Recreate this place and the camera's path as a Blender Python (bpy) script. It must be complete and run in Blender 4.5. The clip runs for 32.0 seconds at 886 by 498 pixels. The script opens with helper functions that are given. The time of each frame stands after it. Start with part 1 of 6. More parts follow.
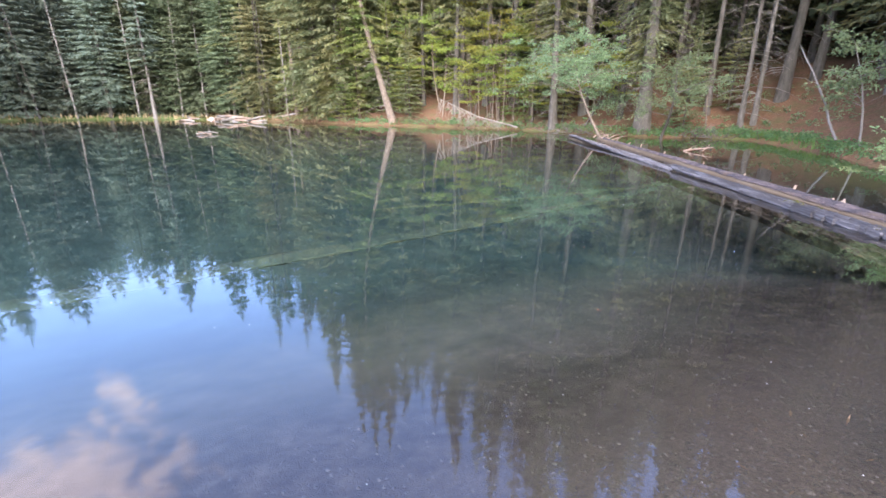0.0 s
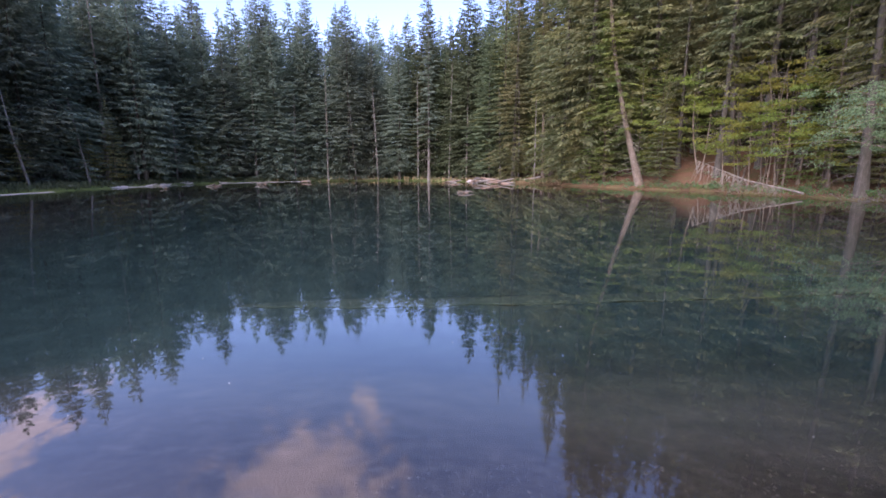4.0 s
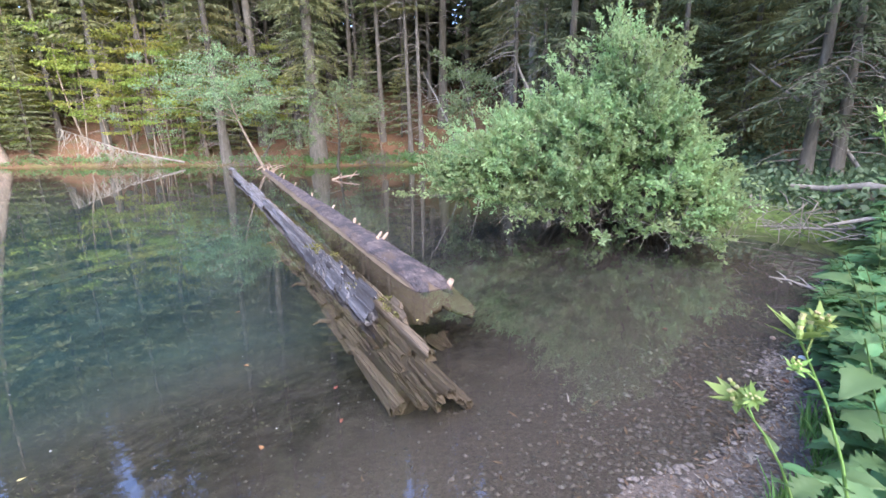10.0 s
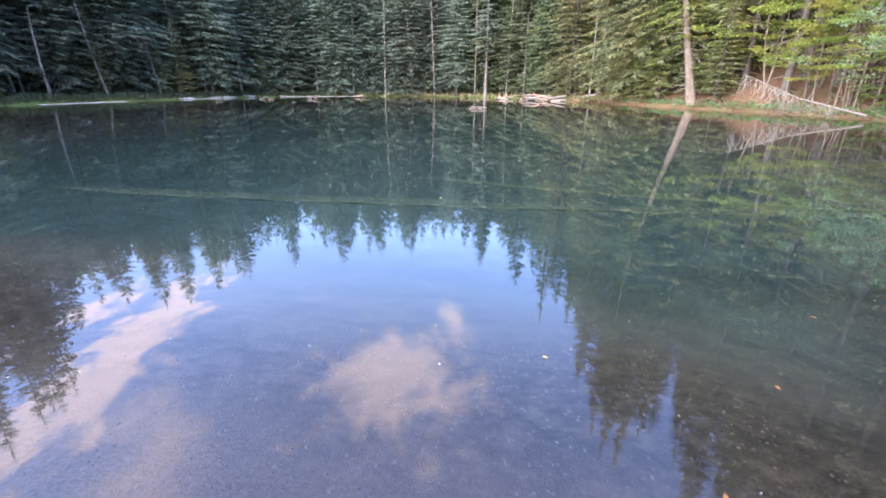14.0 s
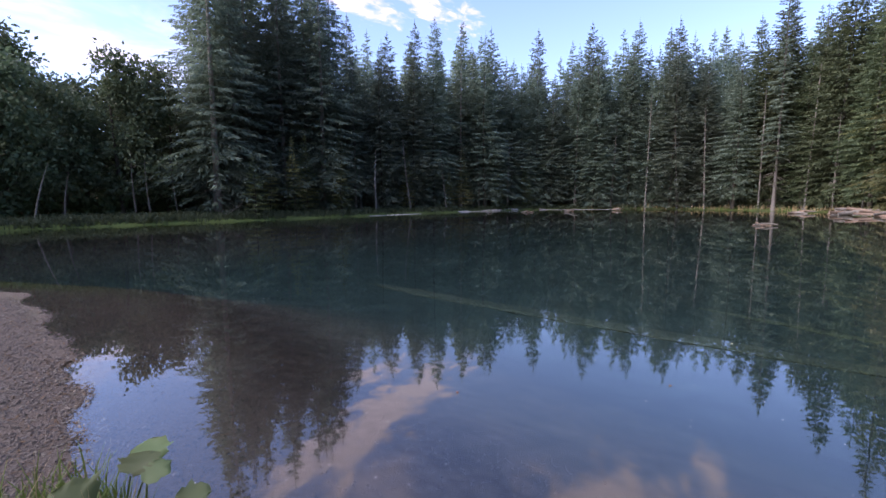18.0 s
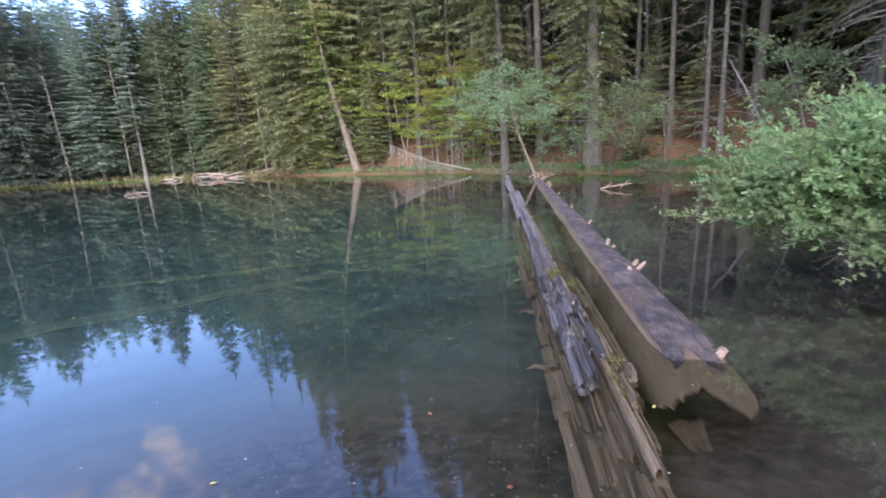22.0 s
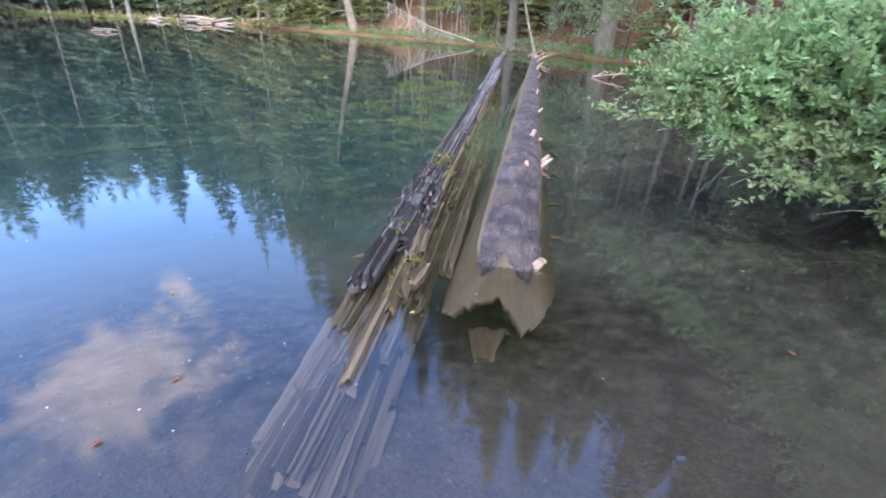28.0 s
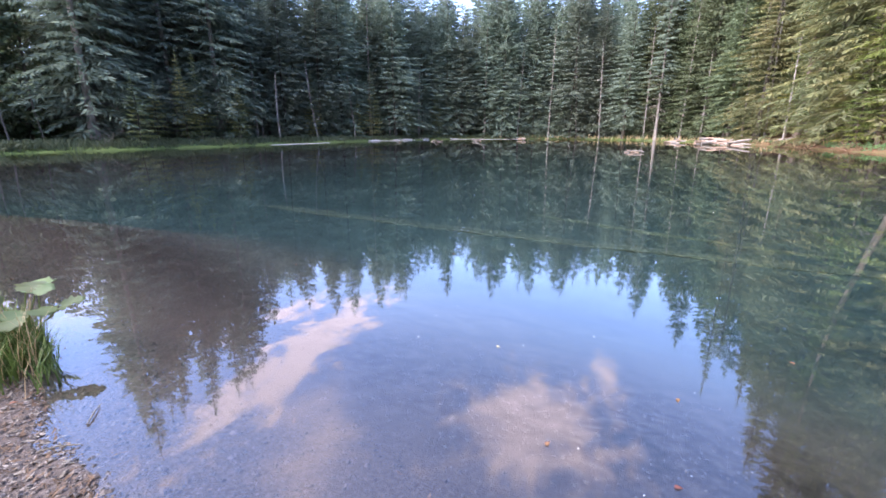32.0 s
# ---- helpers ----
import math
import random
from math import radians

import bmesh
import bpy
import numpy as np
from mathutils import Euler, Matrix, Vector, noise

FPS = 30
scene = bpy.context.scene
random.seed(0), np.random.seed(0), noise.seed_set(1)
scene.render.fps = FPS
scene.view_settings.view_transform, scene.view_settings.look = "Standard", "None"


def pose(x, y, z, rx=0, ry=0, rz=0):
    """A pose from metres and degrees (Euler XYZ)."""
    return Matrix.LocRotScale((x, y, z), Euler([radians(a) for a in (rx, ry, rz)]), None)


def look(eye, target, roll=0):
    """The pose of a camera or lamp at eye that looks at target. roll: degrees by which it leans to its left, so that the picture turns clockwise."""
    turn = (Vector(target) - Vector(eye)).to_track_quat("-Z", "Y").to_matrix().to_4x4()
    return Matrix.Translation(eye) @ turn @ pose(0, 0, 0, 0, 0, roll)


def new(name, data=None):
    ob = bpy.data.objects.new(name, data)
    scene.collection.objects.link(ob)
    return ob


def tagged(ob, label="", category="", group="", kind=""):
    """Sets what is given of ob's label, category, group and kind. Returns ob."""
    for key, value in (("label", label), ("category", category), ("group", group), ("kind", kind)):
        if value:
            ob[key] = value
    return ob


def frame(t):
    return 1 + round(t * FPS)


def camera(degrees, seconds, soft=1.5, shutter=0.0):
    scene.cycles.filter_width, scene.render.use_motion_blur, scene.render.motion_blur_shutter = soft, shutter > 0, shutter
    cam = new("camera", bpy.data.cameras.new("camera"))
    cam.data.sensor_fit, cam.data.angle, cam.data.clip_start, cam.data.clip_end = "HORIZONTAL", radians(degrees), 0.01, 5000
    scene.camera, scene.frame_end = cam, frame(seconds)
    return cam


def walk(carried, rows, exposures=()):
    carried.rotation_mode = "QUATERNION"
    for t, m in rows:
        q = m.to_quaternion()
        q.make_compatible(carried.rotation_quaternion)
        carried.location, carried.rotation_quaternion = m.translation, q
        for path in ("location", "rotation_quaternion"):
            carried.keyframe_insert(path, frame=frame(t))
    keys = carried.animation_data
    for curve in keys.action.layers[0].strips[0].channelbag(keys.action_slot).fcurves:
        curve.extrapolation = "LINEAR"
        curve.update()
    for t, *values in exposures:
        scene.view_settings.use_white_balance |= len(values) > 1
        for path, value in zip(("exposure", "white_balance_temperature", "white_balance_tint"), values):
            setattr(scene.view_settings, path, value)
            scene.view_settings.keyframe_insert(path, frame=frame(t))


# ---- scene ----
cam = camera(90.2, 32.0, shutter=0.2)
PATH = [
    (0, (-0.284, -3.329, 1.985), (-1.674, -2.032, 1.364), 0.2),
    (0.5, (-0.239, -3.393, 2.018), (-1.769, -2.259, 1.406), 0.0),
    (1, (-0.212, -3.495, 2.023), (-1.863, -2.537, 1.429), 0.1),
    (1.5, (-0.216, -3.598, 1.998), (-1.978, -2.847, 1.42), -0.5),
    (2, (-0.253, -3.667, 1.954), (-2.097, -3.14, 1.388), -1.1),
    (2.5, (-0.261, -3.669, 1.91), (-2.152, -3.342, 1.345), -1.0),
    (4.5, (0.176, -3.34, 1.877), (-1.715, -2.709, 1.719), -0.3),
    (5, (0.298, -3.097, 1.866), (-1.241, -1.829, 1.713), -0.2),
    (5.5, (0.544, -2.682, 1.846), (-0.597, -1.049, 1.673), -0.8),
    (6, (0.811, -2.014, 1.776), (-0.095, -0.242, 1.584), -1.3),
    (6.5, (1.061, -1.485, 1.776), (0.253, 0.331, 1.554), -1.6),
    (7, (1.231, -0.876, 1.75), (0.518, 0.974, 1.484), -2.0),
    (7.5, (1.413, -0.271, 1.751), (0.77, 1.595, 1.433), -2.0),
    (8, (1.537, 0.259, 1.767), (0.963, 2.14, 1.401), -1.5),
    (8.5, (1.612, 0.825, 1.779), (1.117, 2.723, 1.384), -1.5),
    (9, (1.728, 1.382, 1.756), (1.238, 3.276, 1.342), -1.4),
    (9.5, (1.725, 1.927, 1.699), (1.215, 3.809, 1.256), -1.3),
    (10, (1.735, 2.409, 1.672), (1.184, 4.268, 1.178), -0.9),
    (10.5, (1.763, 2.791, 1.669), (1.141, 4.615, 1.134), -0.7),
    (11, (1.681, 3.089, 1.66), (0.875, 4.829, 1.092), -0.4),
    (11.5, (1.596, 3.197, 1.686), (0.4, 4.687, 1.096), -0.3),
    (12, (1.551, 3.267, 1.668), (-0.007, 4.357, 1.048), 0.0),
    (12.5, (1.571, 3.138, 1.703), (-0.185, 3.853, 1.066), -0.3),
    (13, (1.552, 3.032, 1.702), (-0.288, 3.471, 1.053), -0.4),
    (13.5, (1.559, 2.964, 1.661), (-0.307, 3.203, 0.98), -0.2),
    (14, (1.52, 2.917, 1.635), (-0.356, 2.947, 0.943), 0.4),
    (14.5, (1.506, 2.874, 1.62), (-0.378, 2.656, 0.983), 0.0),
    (15, (1.501, 2.822, 1.624), (-0.379, 2.403, 1.087), -0.0),
    (15.5, (1.531, 2.797, 1.641), (-0.332, 2.239, 1.173), 0.1),
    (17.5, (1.461, 2.652, 1.798), (-0.255, 1.669, 1.496), 0.1),
    (18, (1.421, 2.583, 1.877), (-0.291, 1.575, 1.65), -0.3),
    (18.5, (1.358, 2.588, 1.93), (-0.384, 1.619, 1.765), -0.3),
    (19, (1.378, 2.678, 1.967), (-0.443, 1.856, 1.875), 0.5),
    (19.5, (1.443, 2.814, 1.981), (-0.467, 2.225, 1.898), 0.1),
    (20, (1.507, 2.935, 1.958), (-0.47, 2.658, 1.846), -0.8),
    (20.5, (1.53, 3.011, 1.903), (-0.463, 3.116, 1.761), -1.1),
    (21, (1.49, 3.105, 1.897), (-0.441, 3.589, 1.704), -2.1),
    (21.5, (1.544, 3.211, 1.816), (-0.232, 4.084, 1.529), -2.8),
    (22, (1.615, 3.339, 1.735), (0.089, 4.557, 1.305), -3.1),
    (22.5, (1.675, 3.471, 1.647), (0.418, 4.919, 1.075), -2.7),
    (23, (1.742, 3.581, 1.591), (0.843, 5.234, 0.913), -1.6),
    (23.5, (1.855, 3.715, 1.614), (1.284, 5.503, 0.925), -1.2),
    (24, (1.905, 3.762, 1.64), (1.5, 5.593, 0.946), -1.2),
    (24.5, (1.981, 3.91, 1.612), (1.68, 5.757, 0.905), -0.4),
    (26.5, (2.32, 4.994, 1.597), (1.59, 6.673, 0.791), 1.4),
    (27, (2.283, 4.994, 1.592), (1.329, 6.518, 0.718), 1.6),
    (27.5, (2.24, 4.931, 1.574), (1.087, 6.282, 0.655), 2.7),
    (28, (2.226, 4.828, 1.582), (0.823, 5.914, 0.658), 2.8),
    (28.5, (2.218, 4.697, 1.588), (0.635, 5.503, 0.669), 2.8),
    (29, (2.19, 4.612, 1.599), (0.523, 5.239, 0.689), 2.9),
    (29.5, (2.177, 4.501, 1.618), (0.417, 4.924, 0.767), 2.4),
    (30, (2.185, 4.449, 1.625), (0.366, 4.603, 0.809), 2.5),
    (30.5, (2.215, 4.421, 1.606), (0.38, 4.307, 0.818), 1.9),
    (31, (2.23, 4.393, 1.616), (0.392, 4.075, 0.893), 1.3),
    (31.5, (2.254, 4.366, 1.652), (0.422, 3.87, 1.021), 0.7),
    (32, (2.337, 4.321, 1.725), (0.526, 3.657, 1.198), 0.1),
]
EXPOSURES = [(0.0, 2.9, 6600, 18), (1.0, 2.9, 6700, 24), (2.5, 2.9, 6700, 30), (4.5, 1.55, 6500, 32), (5.0, 1.54, 6500, 32), (5.6, 2.4, 6450, 27), (6.0, 3.0, 6450, 22), (6.2, 3.13, 6450, 21), (7.0, 3.18, 6550, 18), (8.0, 3.02, 6450, 17), (11.0, 3.0, 6350, 15), (12.0, 2.92, 5950, 13), (12.7, 2.88, 6300, 15), (15.5, 2.95, 6600, 25), (17.5, 2.0, 6650, 25), (18.0, 1.43, 6650, 24), (18.6, 1.28, 6200, 18), (19.0, 1.28, 6000, 17), (20.0, 1.17, 5800, 17), (21.0, 1.2, 5900, 18), (21.6, 1.7, 6200, 19), (22.4, 2.72, 6350, 18), (23.0, 2.85, 6400, 16), (24.5, 3.08, 6550, 14), (26.5, 2.98, 6300, 13), (28.0, 2.68, 6050, 12), (29.0, 2.62, 6050, 13), (30.5, 2.87, 6500, 17), (32.0, 2.9, 6600, 23)]
walk(cam, [(t, look(eye, target, roll)) for t, eye, target, roll in PATH], EXPOSURES)
CLOUD_COLOUR = (3.5, 3.2, 3.65, 1)
SKY_GAIN = (0.86, 0.88, 1.03)
SKY_STRENGTH = 0.15
SUN_POWER = 2.5
WATER_GLOSS, WATER_EDGE = 0.10, 3.6
WATER_TINT = (0.75, 0.752, 0.735, 1)

# ---- sky, sun ----
SUN_FROM = Vector((0.60, -0.54, 0.59)).normalized()
world = bpy.data.worlds.new("dusk_sky")
scene.world = world
world.use_nodes = True
wn, wl = world.node_tree.nodes, world.node_tree.links
wn.clear()


def wnode(kind, **sets):
    n = wn.new(kind)
    for k, v in sets.items():
        n.inputs[k].default_value = v
    return n


sky = wn.new("ShaderNodeTexSky")
sky.sky_type, sky.sun_disc = "NISHITA", False
sky.sun_elevation = math.asin(SUN_FROM.z)
sky.sun_rotation = math.atan2(SUN_FROM.x, SUN_FROM.y)
sky.air_density, sky.dust_density, sky.ozone_density = 1.0, 0.6, 2.0
geo = wn.new("ShaderNodeTexCoord")
sep = wn.new("ShaderNodeSeparateXYZ")
wl.new(geo.outputs["Generated"], sep.inputs[0])


def wmath(op, a, b=None, c=None):
    n = wn.new("ShaderNodeMath")
    n.operation = op
    for i, v in enumerate((a, b, c)):
        if v is None:
            continue
        if isinstance(v, (int, float)):
            n.inputs[i].default_value = v
        else:
            wl.new(v, n.inputs[i])
    return n.outputs[0]


# flat cloud deck coordinates: direction projected on a plane overhead
up = wmath("MAXIMUM", sep.outputs[2], 0.06)
cu, cv = wmath("DIVIDE", sep.outputs[0], up), wmath("DIVIDE", sep.outputs[1], up)
comb = wn.new("ShaderNodeCombineXYZ")
wl.new(cu, comb.inputs[0]), wl.new(cv, comb.inputs[1])


def cloud_noise(scale, detail, stretch=(1, 1, 1), turn=0.0, seed=0.0):
    mp = wn.new("ShaderNodeMapping")
    mp.inputs["Rotation"].default_value = (0, 0, radians(turn))
    mp.inputs["Scale"].default_value = stretch
    mp.inputs["Location"].default_value = (seed, seed * 0.7, 0)
    wl.new(comb.outputs[0], mp.inputs[0])
    n = wnode("ShaderNodeTexNoise", Scale=scale, Detail=detail, Roughness=0.6, Distortion=0.4)
    wl.new(mp.outputs[0], n.inputs["Vector"])
    return n.outputs["Fac"]


def blob(u, v, ru, rv, turn):
    """1 at the middle of an oval of the cloud deck, 0 past its rim."""
    mp = wn.new("ShaderNodeMapping")
    mp.vector_type = "TEXTURE"
    mp.inputs["Location"].default_value = (u, v, 0)
    mp.inputs["Rotation"].default_value = (0, 0, radians(turn))
    mp.inputs["Scale"].default_value = (ru, rv, 1)
    wl.new(comb.outputs[0], mp.inputs[0])
    ln = wn.new("ShaderNodeVectorMath")
    ln.operation = "LENGTH"
    wl.new(mp.outputs[0], ln.inputs[0])
    return wmath("SUBTRACT", 1.0, ln.outputs["Value"])


def cloud(mask, fac, lo, hi):
    s = wmath("MULTIPLY_ADD", wmath("SUBTRACT", fac, 0.5), 1.7, wmath("MULTIPLY_ADD", mask, 0.75, 0.5))
    n = wn.new("ShaderNodeMapRange")
    n.interpolation_type = "SMOOTHSTEP"
    n.inputs[1].default_value, n.inputs[2].default_value = lo, hi
    wl.new(s, n.inputs[0])
    return n.outputs[0]


CLOUDS = []
coarse = cloud_noise(2.2, 7)
fine = cloud_noise(5.5, 8, (1, 1.6, 1), 12, 3.0)
CLOUDS.append(cloud(blob(-1.55, -1.24, 1.15, 0.24, 3), fine, 0.62, 1.02))
CLOUDS.append(cloud(blob(-1.9, -1.62, 0.7, 0.25, -8), fine, 0.78, 1.3))
CLOUDS.append(cloud(blob(-1.36, -0.16, 0.42, 0.36, 20), fine, 0.52, 1.1))
CLOUDS.append(cloud(blob(-0.85, -0.75, 0.7, 0.35, 25), coarse, 0.72, 1.5))
CLOUDS.append(cloud(blob(-1.74, 0.09, 0.34, 0.09, 8), fine, 0.62, 1.3))
CLOUDS.append(cloud(blob(-1.6, -3.7, 1.7, 1.3, 30), coarse, 0.6, 1.6))
amount = CLOUDS[0]
for c in CLOUDS[1:]:
    amount = wmath("MAXIMUM", amount, c)
tint = wn.new("ShaderNodeMix")
tint.data_type = "RGBA"
skyscale = wn.new("ShaderNodeMix")
skyscale.data_type, skyscale.blend_type = "RGBA", "MULTIPLY"
skyscale.inputs[0].default_value = 1.0
skyscale.inputs[7].default_value = (SKY_GAIN[0], SKY_GAIN[1], SKY_GAIN[2], 1)
wl.new(sky.outputs[0], skyscale.inputs[6])
wl.new(wmath("MULTIPLY", amount, 0.9), tint.inputs[0])
wl.new(skyscale.outputs[2], tint.inputs[6])
tint.inputs[7].default_value = CLOUD_COLOUR
bg = wnode("ShaderNodeBackground", Strength=SKY_STRENGTH)
wl.new(tint.outputs[2], bg.inputs[0])
wo = wn.new("ShaderNodeOutputWorld")
wl.new(bg.outputs[0], wo.inputs[0])

sun = new("sun", bpy.data.lights.new("sun", "SUN"))
sun.data.energy, sun.data.angle, sun.data.color = SUN_POWER, radians(80), (1.0, 0.91, 0.83)
sun.matrix_world = look(SUN_FROM * 200, (0, 0, 0))

# ---- materials ----


class Mat:
    """A node material with short calls for its nodes."""

    def __init__(self, name):
        self.m = bpy.data.materials.new(name)
        self.m.use_nodes = True
        self.n, self.l = self.m.node_tree.nodes, self.m.node_tree.links
        self.n.clear()
        self.out = self.n.new("ShaderNodeOutputMaterial")
        self.tc = self.n.new("ShaderNodeTexCoord")
        self.pos = self.n.new("ShaderNodeNewGeometry")

    def link(self, a, b):
        self.l.new(a, b)

    def put(self, inp, v):
        if isinstance(v, (int, float)):
            inp.default_value = v
        elif isinstance(v, tuple):
            inp.default_value = (*v, 1) if len(v) == 3 and inp.type == "RGBA" else v
        else:
            self.l.new(v, inp)

    def noise(self, scale, detail=4, stretch=(1, 1, 1), world=False, rough=0.55, distort=0.0):
        mp = self.n.new("ShaderNodeMapping")
        mp.inputs["Scale"].default_value = stretch
        self.link(self.pos.outputs["Position"] if world else self.tc.outputs["Object"], mp.inputs[0])
        t = self.n.new("ShaderNodeTexNoise")
        t.inputs["Scale"].default_value, t.inputs["Detail"].default_value = scale, detail
        t.inputs["Roughness"].default_value, t.inputs["Distortion"].default_value = rough, distort
        self.link(mp.outputs[0], t.inputs["Vector"])
        return t.outputs["Fac"]

    def cells(self, scale, feature="F1", world=True, out="Distance"):
        t = self.n.new("ShaderNodeTexVoronoi")
        t.feature = feature
        t.inputs["Scale"].default_value = scale
        self.link(self.pos.outputs["Position"] if world else self.tc.outputs["Object"], t.inputs["Vector"])
        return t.outputs[out]

    def math(self, op, a, b=0.0):
        t = self.n.new("ShaderNodeMath")
        t.operation = op
        self.put(t.inputs[0], a), self.put(t.inputs[1], b)
        return t.outputs[0]

    def ramp(self, fac, *stops):
        t = self.n.new("ShaderNodeValToRGB")
        els = t.color_ramp.elements
        while len(els) < len(stops):
            els.new(0.5)
        for e, (p, c) in zip(els, stops):
            e.position, e.color = p, (*c, 1)
        self.put(t.inputs[0], fac)
        return t.outputs[0]

    def mix(self, fac, a, b, blend="MIX"):
        t = self.n.new("ShaderNodeMix")
        t.data_type, t.blend_type = "RGBA", blend
        self.put(t.inputs[0], fac), self.put(t.inputs[6], a), self.put(t.inputs[7], b)
        return t.outputs[2]

    def attr(self, name):
        t = self.n.new("ShaderNodeAttribute")
        t.attribute_name = name
        return t.outputs["Fac"]

    def rand(self):
        return self.n.new("ShaderNodeObjectInfo").outputs["Random"]

    def island(self):
        return self.pos.outputs["Random Per Island"]

    def hue(self, col, hue=0.5, sat=1.0, val=1.0):
        t = self.n.new("ShaderNodeHueSaturation")
        self.put(t.inputs["Hue"], hue), self.put(t.inputs["Saturation"], sat), self.put(t.inputs["Value"], val)
        self.put(t.inputs["Color"], col)
        return t.outputs[0]

    def span(self, v, a, b):
        """v of 0..1 carried to a..b"""
        t = self.n.new("ShaderNodeMapRange")
        t.inputs[3].default_value, t.inputs[4].default_value = a, b
        self.put(t.inputs[0], v)
        return t.outputs[0]

    def done(self, col, rough=0.85, bump=None, strength=0.4, dist=0.02, spec=0.3, translucent=0.0):
        p = self.n.new("ShaderNodeBsdfPrincipled")
        self.put(p.inputs["Base Color"], col), self.put(p.inputs["Roughness"], rough)
        p.inputs["Specular IOR Level"].default_value = spec
        if bump is not None:
            b = self.n.new("ShaderNodeBump")
            b.inputs["Strength"].default_value, b.inputs["Distance"].default_value = strength, dist
            self.put(b.inputs["Height"], bump)
            self.link(b.outputs[0], p.inputs["Normal"])
        if translucent:
            tr, mx = self.n.new("ShaderNodeBsdfTranslucent"), self.n.new("ShaderNodeMixShader")
            self.put(tr.inputs["Color"], col)
            mx.inputs[0].default_value = translucent
            self.link(p.outputs[0], mx.inputs[1]), self.link(tr.outputs[0], mx.inputs[2])
            self.link(mx.outputs[0], self.out.inputs[0])
        else:
            self.link(p.outputs[0], self.out.inputs[0])
        return self.m


def leaf_material(name, dark, light, tip=None, translucent=0.3, hue_spread=0.025, rough=0.6, spec=0.25):
    m = Mat(name)
    col = m.mix(m.island(), dark, light)
    if tip:
        col = m.mix(m.ramp(m.noise(0.35, 2, world=True), (0.45, (0, 0, 0)), (0.62, (1, 1, 1))), col, tip)
    col = m.hue(col, m.span(m.rand(), 0.5 - hue_spread, 0.5 + hue_spread), 1.0, m.span(m.rand(), 0.75, 1.25))
    return m.done(col, rough, translucent=translucent, spec=spec)


def bark_material(name, a, b, c, scale=9, stretch=(1, 1, 0.22), spread=0.3):
    m = Mat(name)
    fine, big = m.noise(scale, 8, stretch, rough=0.7), m.noise(1.3, 3)
    col = m.ramp(fine, (0.3, a), (0.52, b), (0.72, c))
    col = m.mix(m.math("MULTIPLY", big, 0.35), col, (0.09, 0.11, 0.06))
    col = m.hue(col, 0.5, 1.0, m.span(m.rand(), 1 - spread, 1 + spread))
    return m.done(col, 0.9, fine, 0.9, 0.03)


M_NEEDLES = leaf_material("spruce_needles", (0.095, 0.122, 0.058), (0.185, 0.21, 0.1), (0.215, 0.22, 0.09), 0.42)
# Copy of spruce_needles darkened for back rows and cove: shade in the colour.
M_NEEDLES_SHADE = leaf_material("spruce_needles_shade", (0.06, 0.085, 0.045), (0.125, 0.155, 0.08), None, 0.35)
# Far needles paler and bluer than near ones: distance haze put in colour.
M_NEEDLES_FAR = leaf_material("spruce_needles_haze", (0.118, 0.16, 0.118), (0.185, 0.235, 0.172), None, 0.5, rough=0.65, spec=0.15)
# Yellow-greens of firs and beeches, lightened for the lit bank: light in colour.
M_LARCH = leaf_material("fir_needles_lit_bank", (0.075, 0.11, 0.03), (0.15, 0.19, 0.055), (0.19, 0.21, 0.055), 0.4)
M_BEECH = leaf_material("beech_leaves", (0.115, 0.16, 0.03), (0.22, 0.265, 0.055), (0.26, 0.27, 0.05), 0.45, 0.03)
M_ALDER = leaf_material("alder_leaves", (0.11, 0.165, 0.08), (0.205, 0.275, 0.135), None, 0.42)
M_WILLOW = leaf_material("willow_leaves", (0.195, 0.295, 0.14), (0.335, 0.455, 0.225), (0.29, 0.4, 0.185), 0.55, spec=0.12)
M_DECID = leaf_material("dark_broadleaf", (0.07, 0.11, 0.06), (0.14, 0.185, 0.10), None, 0.35)
M_HERB = leaf_material("herb_leaf", (0.08, 0.175, 0.076), (0.178, 0.31, 0.128), None, 0.5, 0.03, 0.5)
M_BUTTERBUR = leaf_material("butterbur_leaf", (0.075, 0.12, 0.05), (0.13, 0.185, 0.08), (0.22, 0.235, 0.07), 0.35, 0.03)
M_STEM = leaf_material("herb_stem", (0.12, 0.2, 0.05), (0.17, 0.26, 0.075), None, 0.1)
M_HERBSTEM = leaf_material("dark_herb_stem", (0.06, 0.11, 0.03), (0.10, 0.16, 0.05), None, 0.1)
M_BRACT = leaf_material("pale_bract", (0.18, 0.3, 0.08), (0.29, 0.41, 0.13), None, 0.3)
M_FLOWER = leaf_material("straw_flower", (0.34, 0.33, 0.15), (0.46, 0.42, 0.22), None, 0.2)
M_GRASS = leaf_material("grass_blades", (0.06, 0.14, 0.035), (0.13, 0.24, 0.065), (0.14, 0.235, 0.06), 0.3)
M_DRYGRASS = leaf_material("dry_grass", (0.32, 0.26, 0.14), (0.45, 0.37, 0.2), None, 0.2)
M_BARK = bark_material("spruce_bark", (0.04, 0.033, 0.028), (0.10, 0.085, 0.072), (0.18, 0.157, 0.136))
M_BARK_WARM = bark_material("warm_bark", (0.065, 0.048, 0.037), (0.175, 0.132, 0.10), (0.33, 0.265, 0.21))
M_BARK_PALE = bark_material("bleached_bark", (0.12, 0.108, 0.096), (0.22, 0.2, 0.182), (0.33, 0.305, 0.28))
M_TWIG = bark_material("dead_twig", (0.10, 0.085, 0.07), (0.2, 0.175, 0.15), (0.33, 0.29, 0.25))
M_RUSTY = bark_material("rusty_dead_twig", (0.09, 0.052, 0.034), (0.18, 0.112, 0.072), (0.28, 0.19, 0.13))


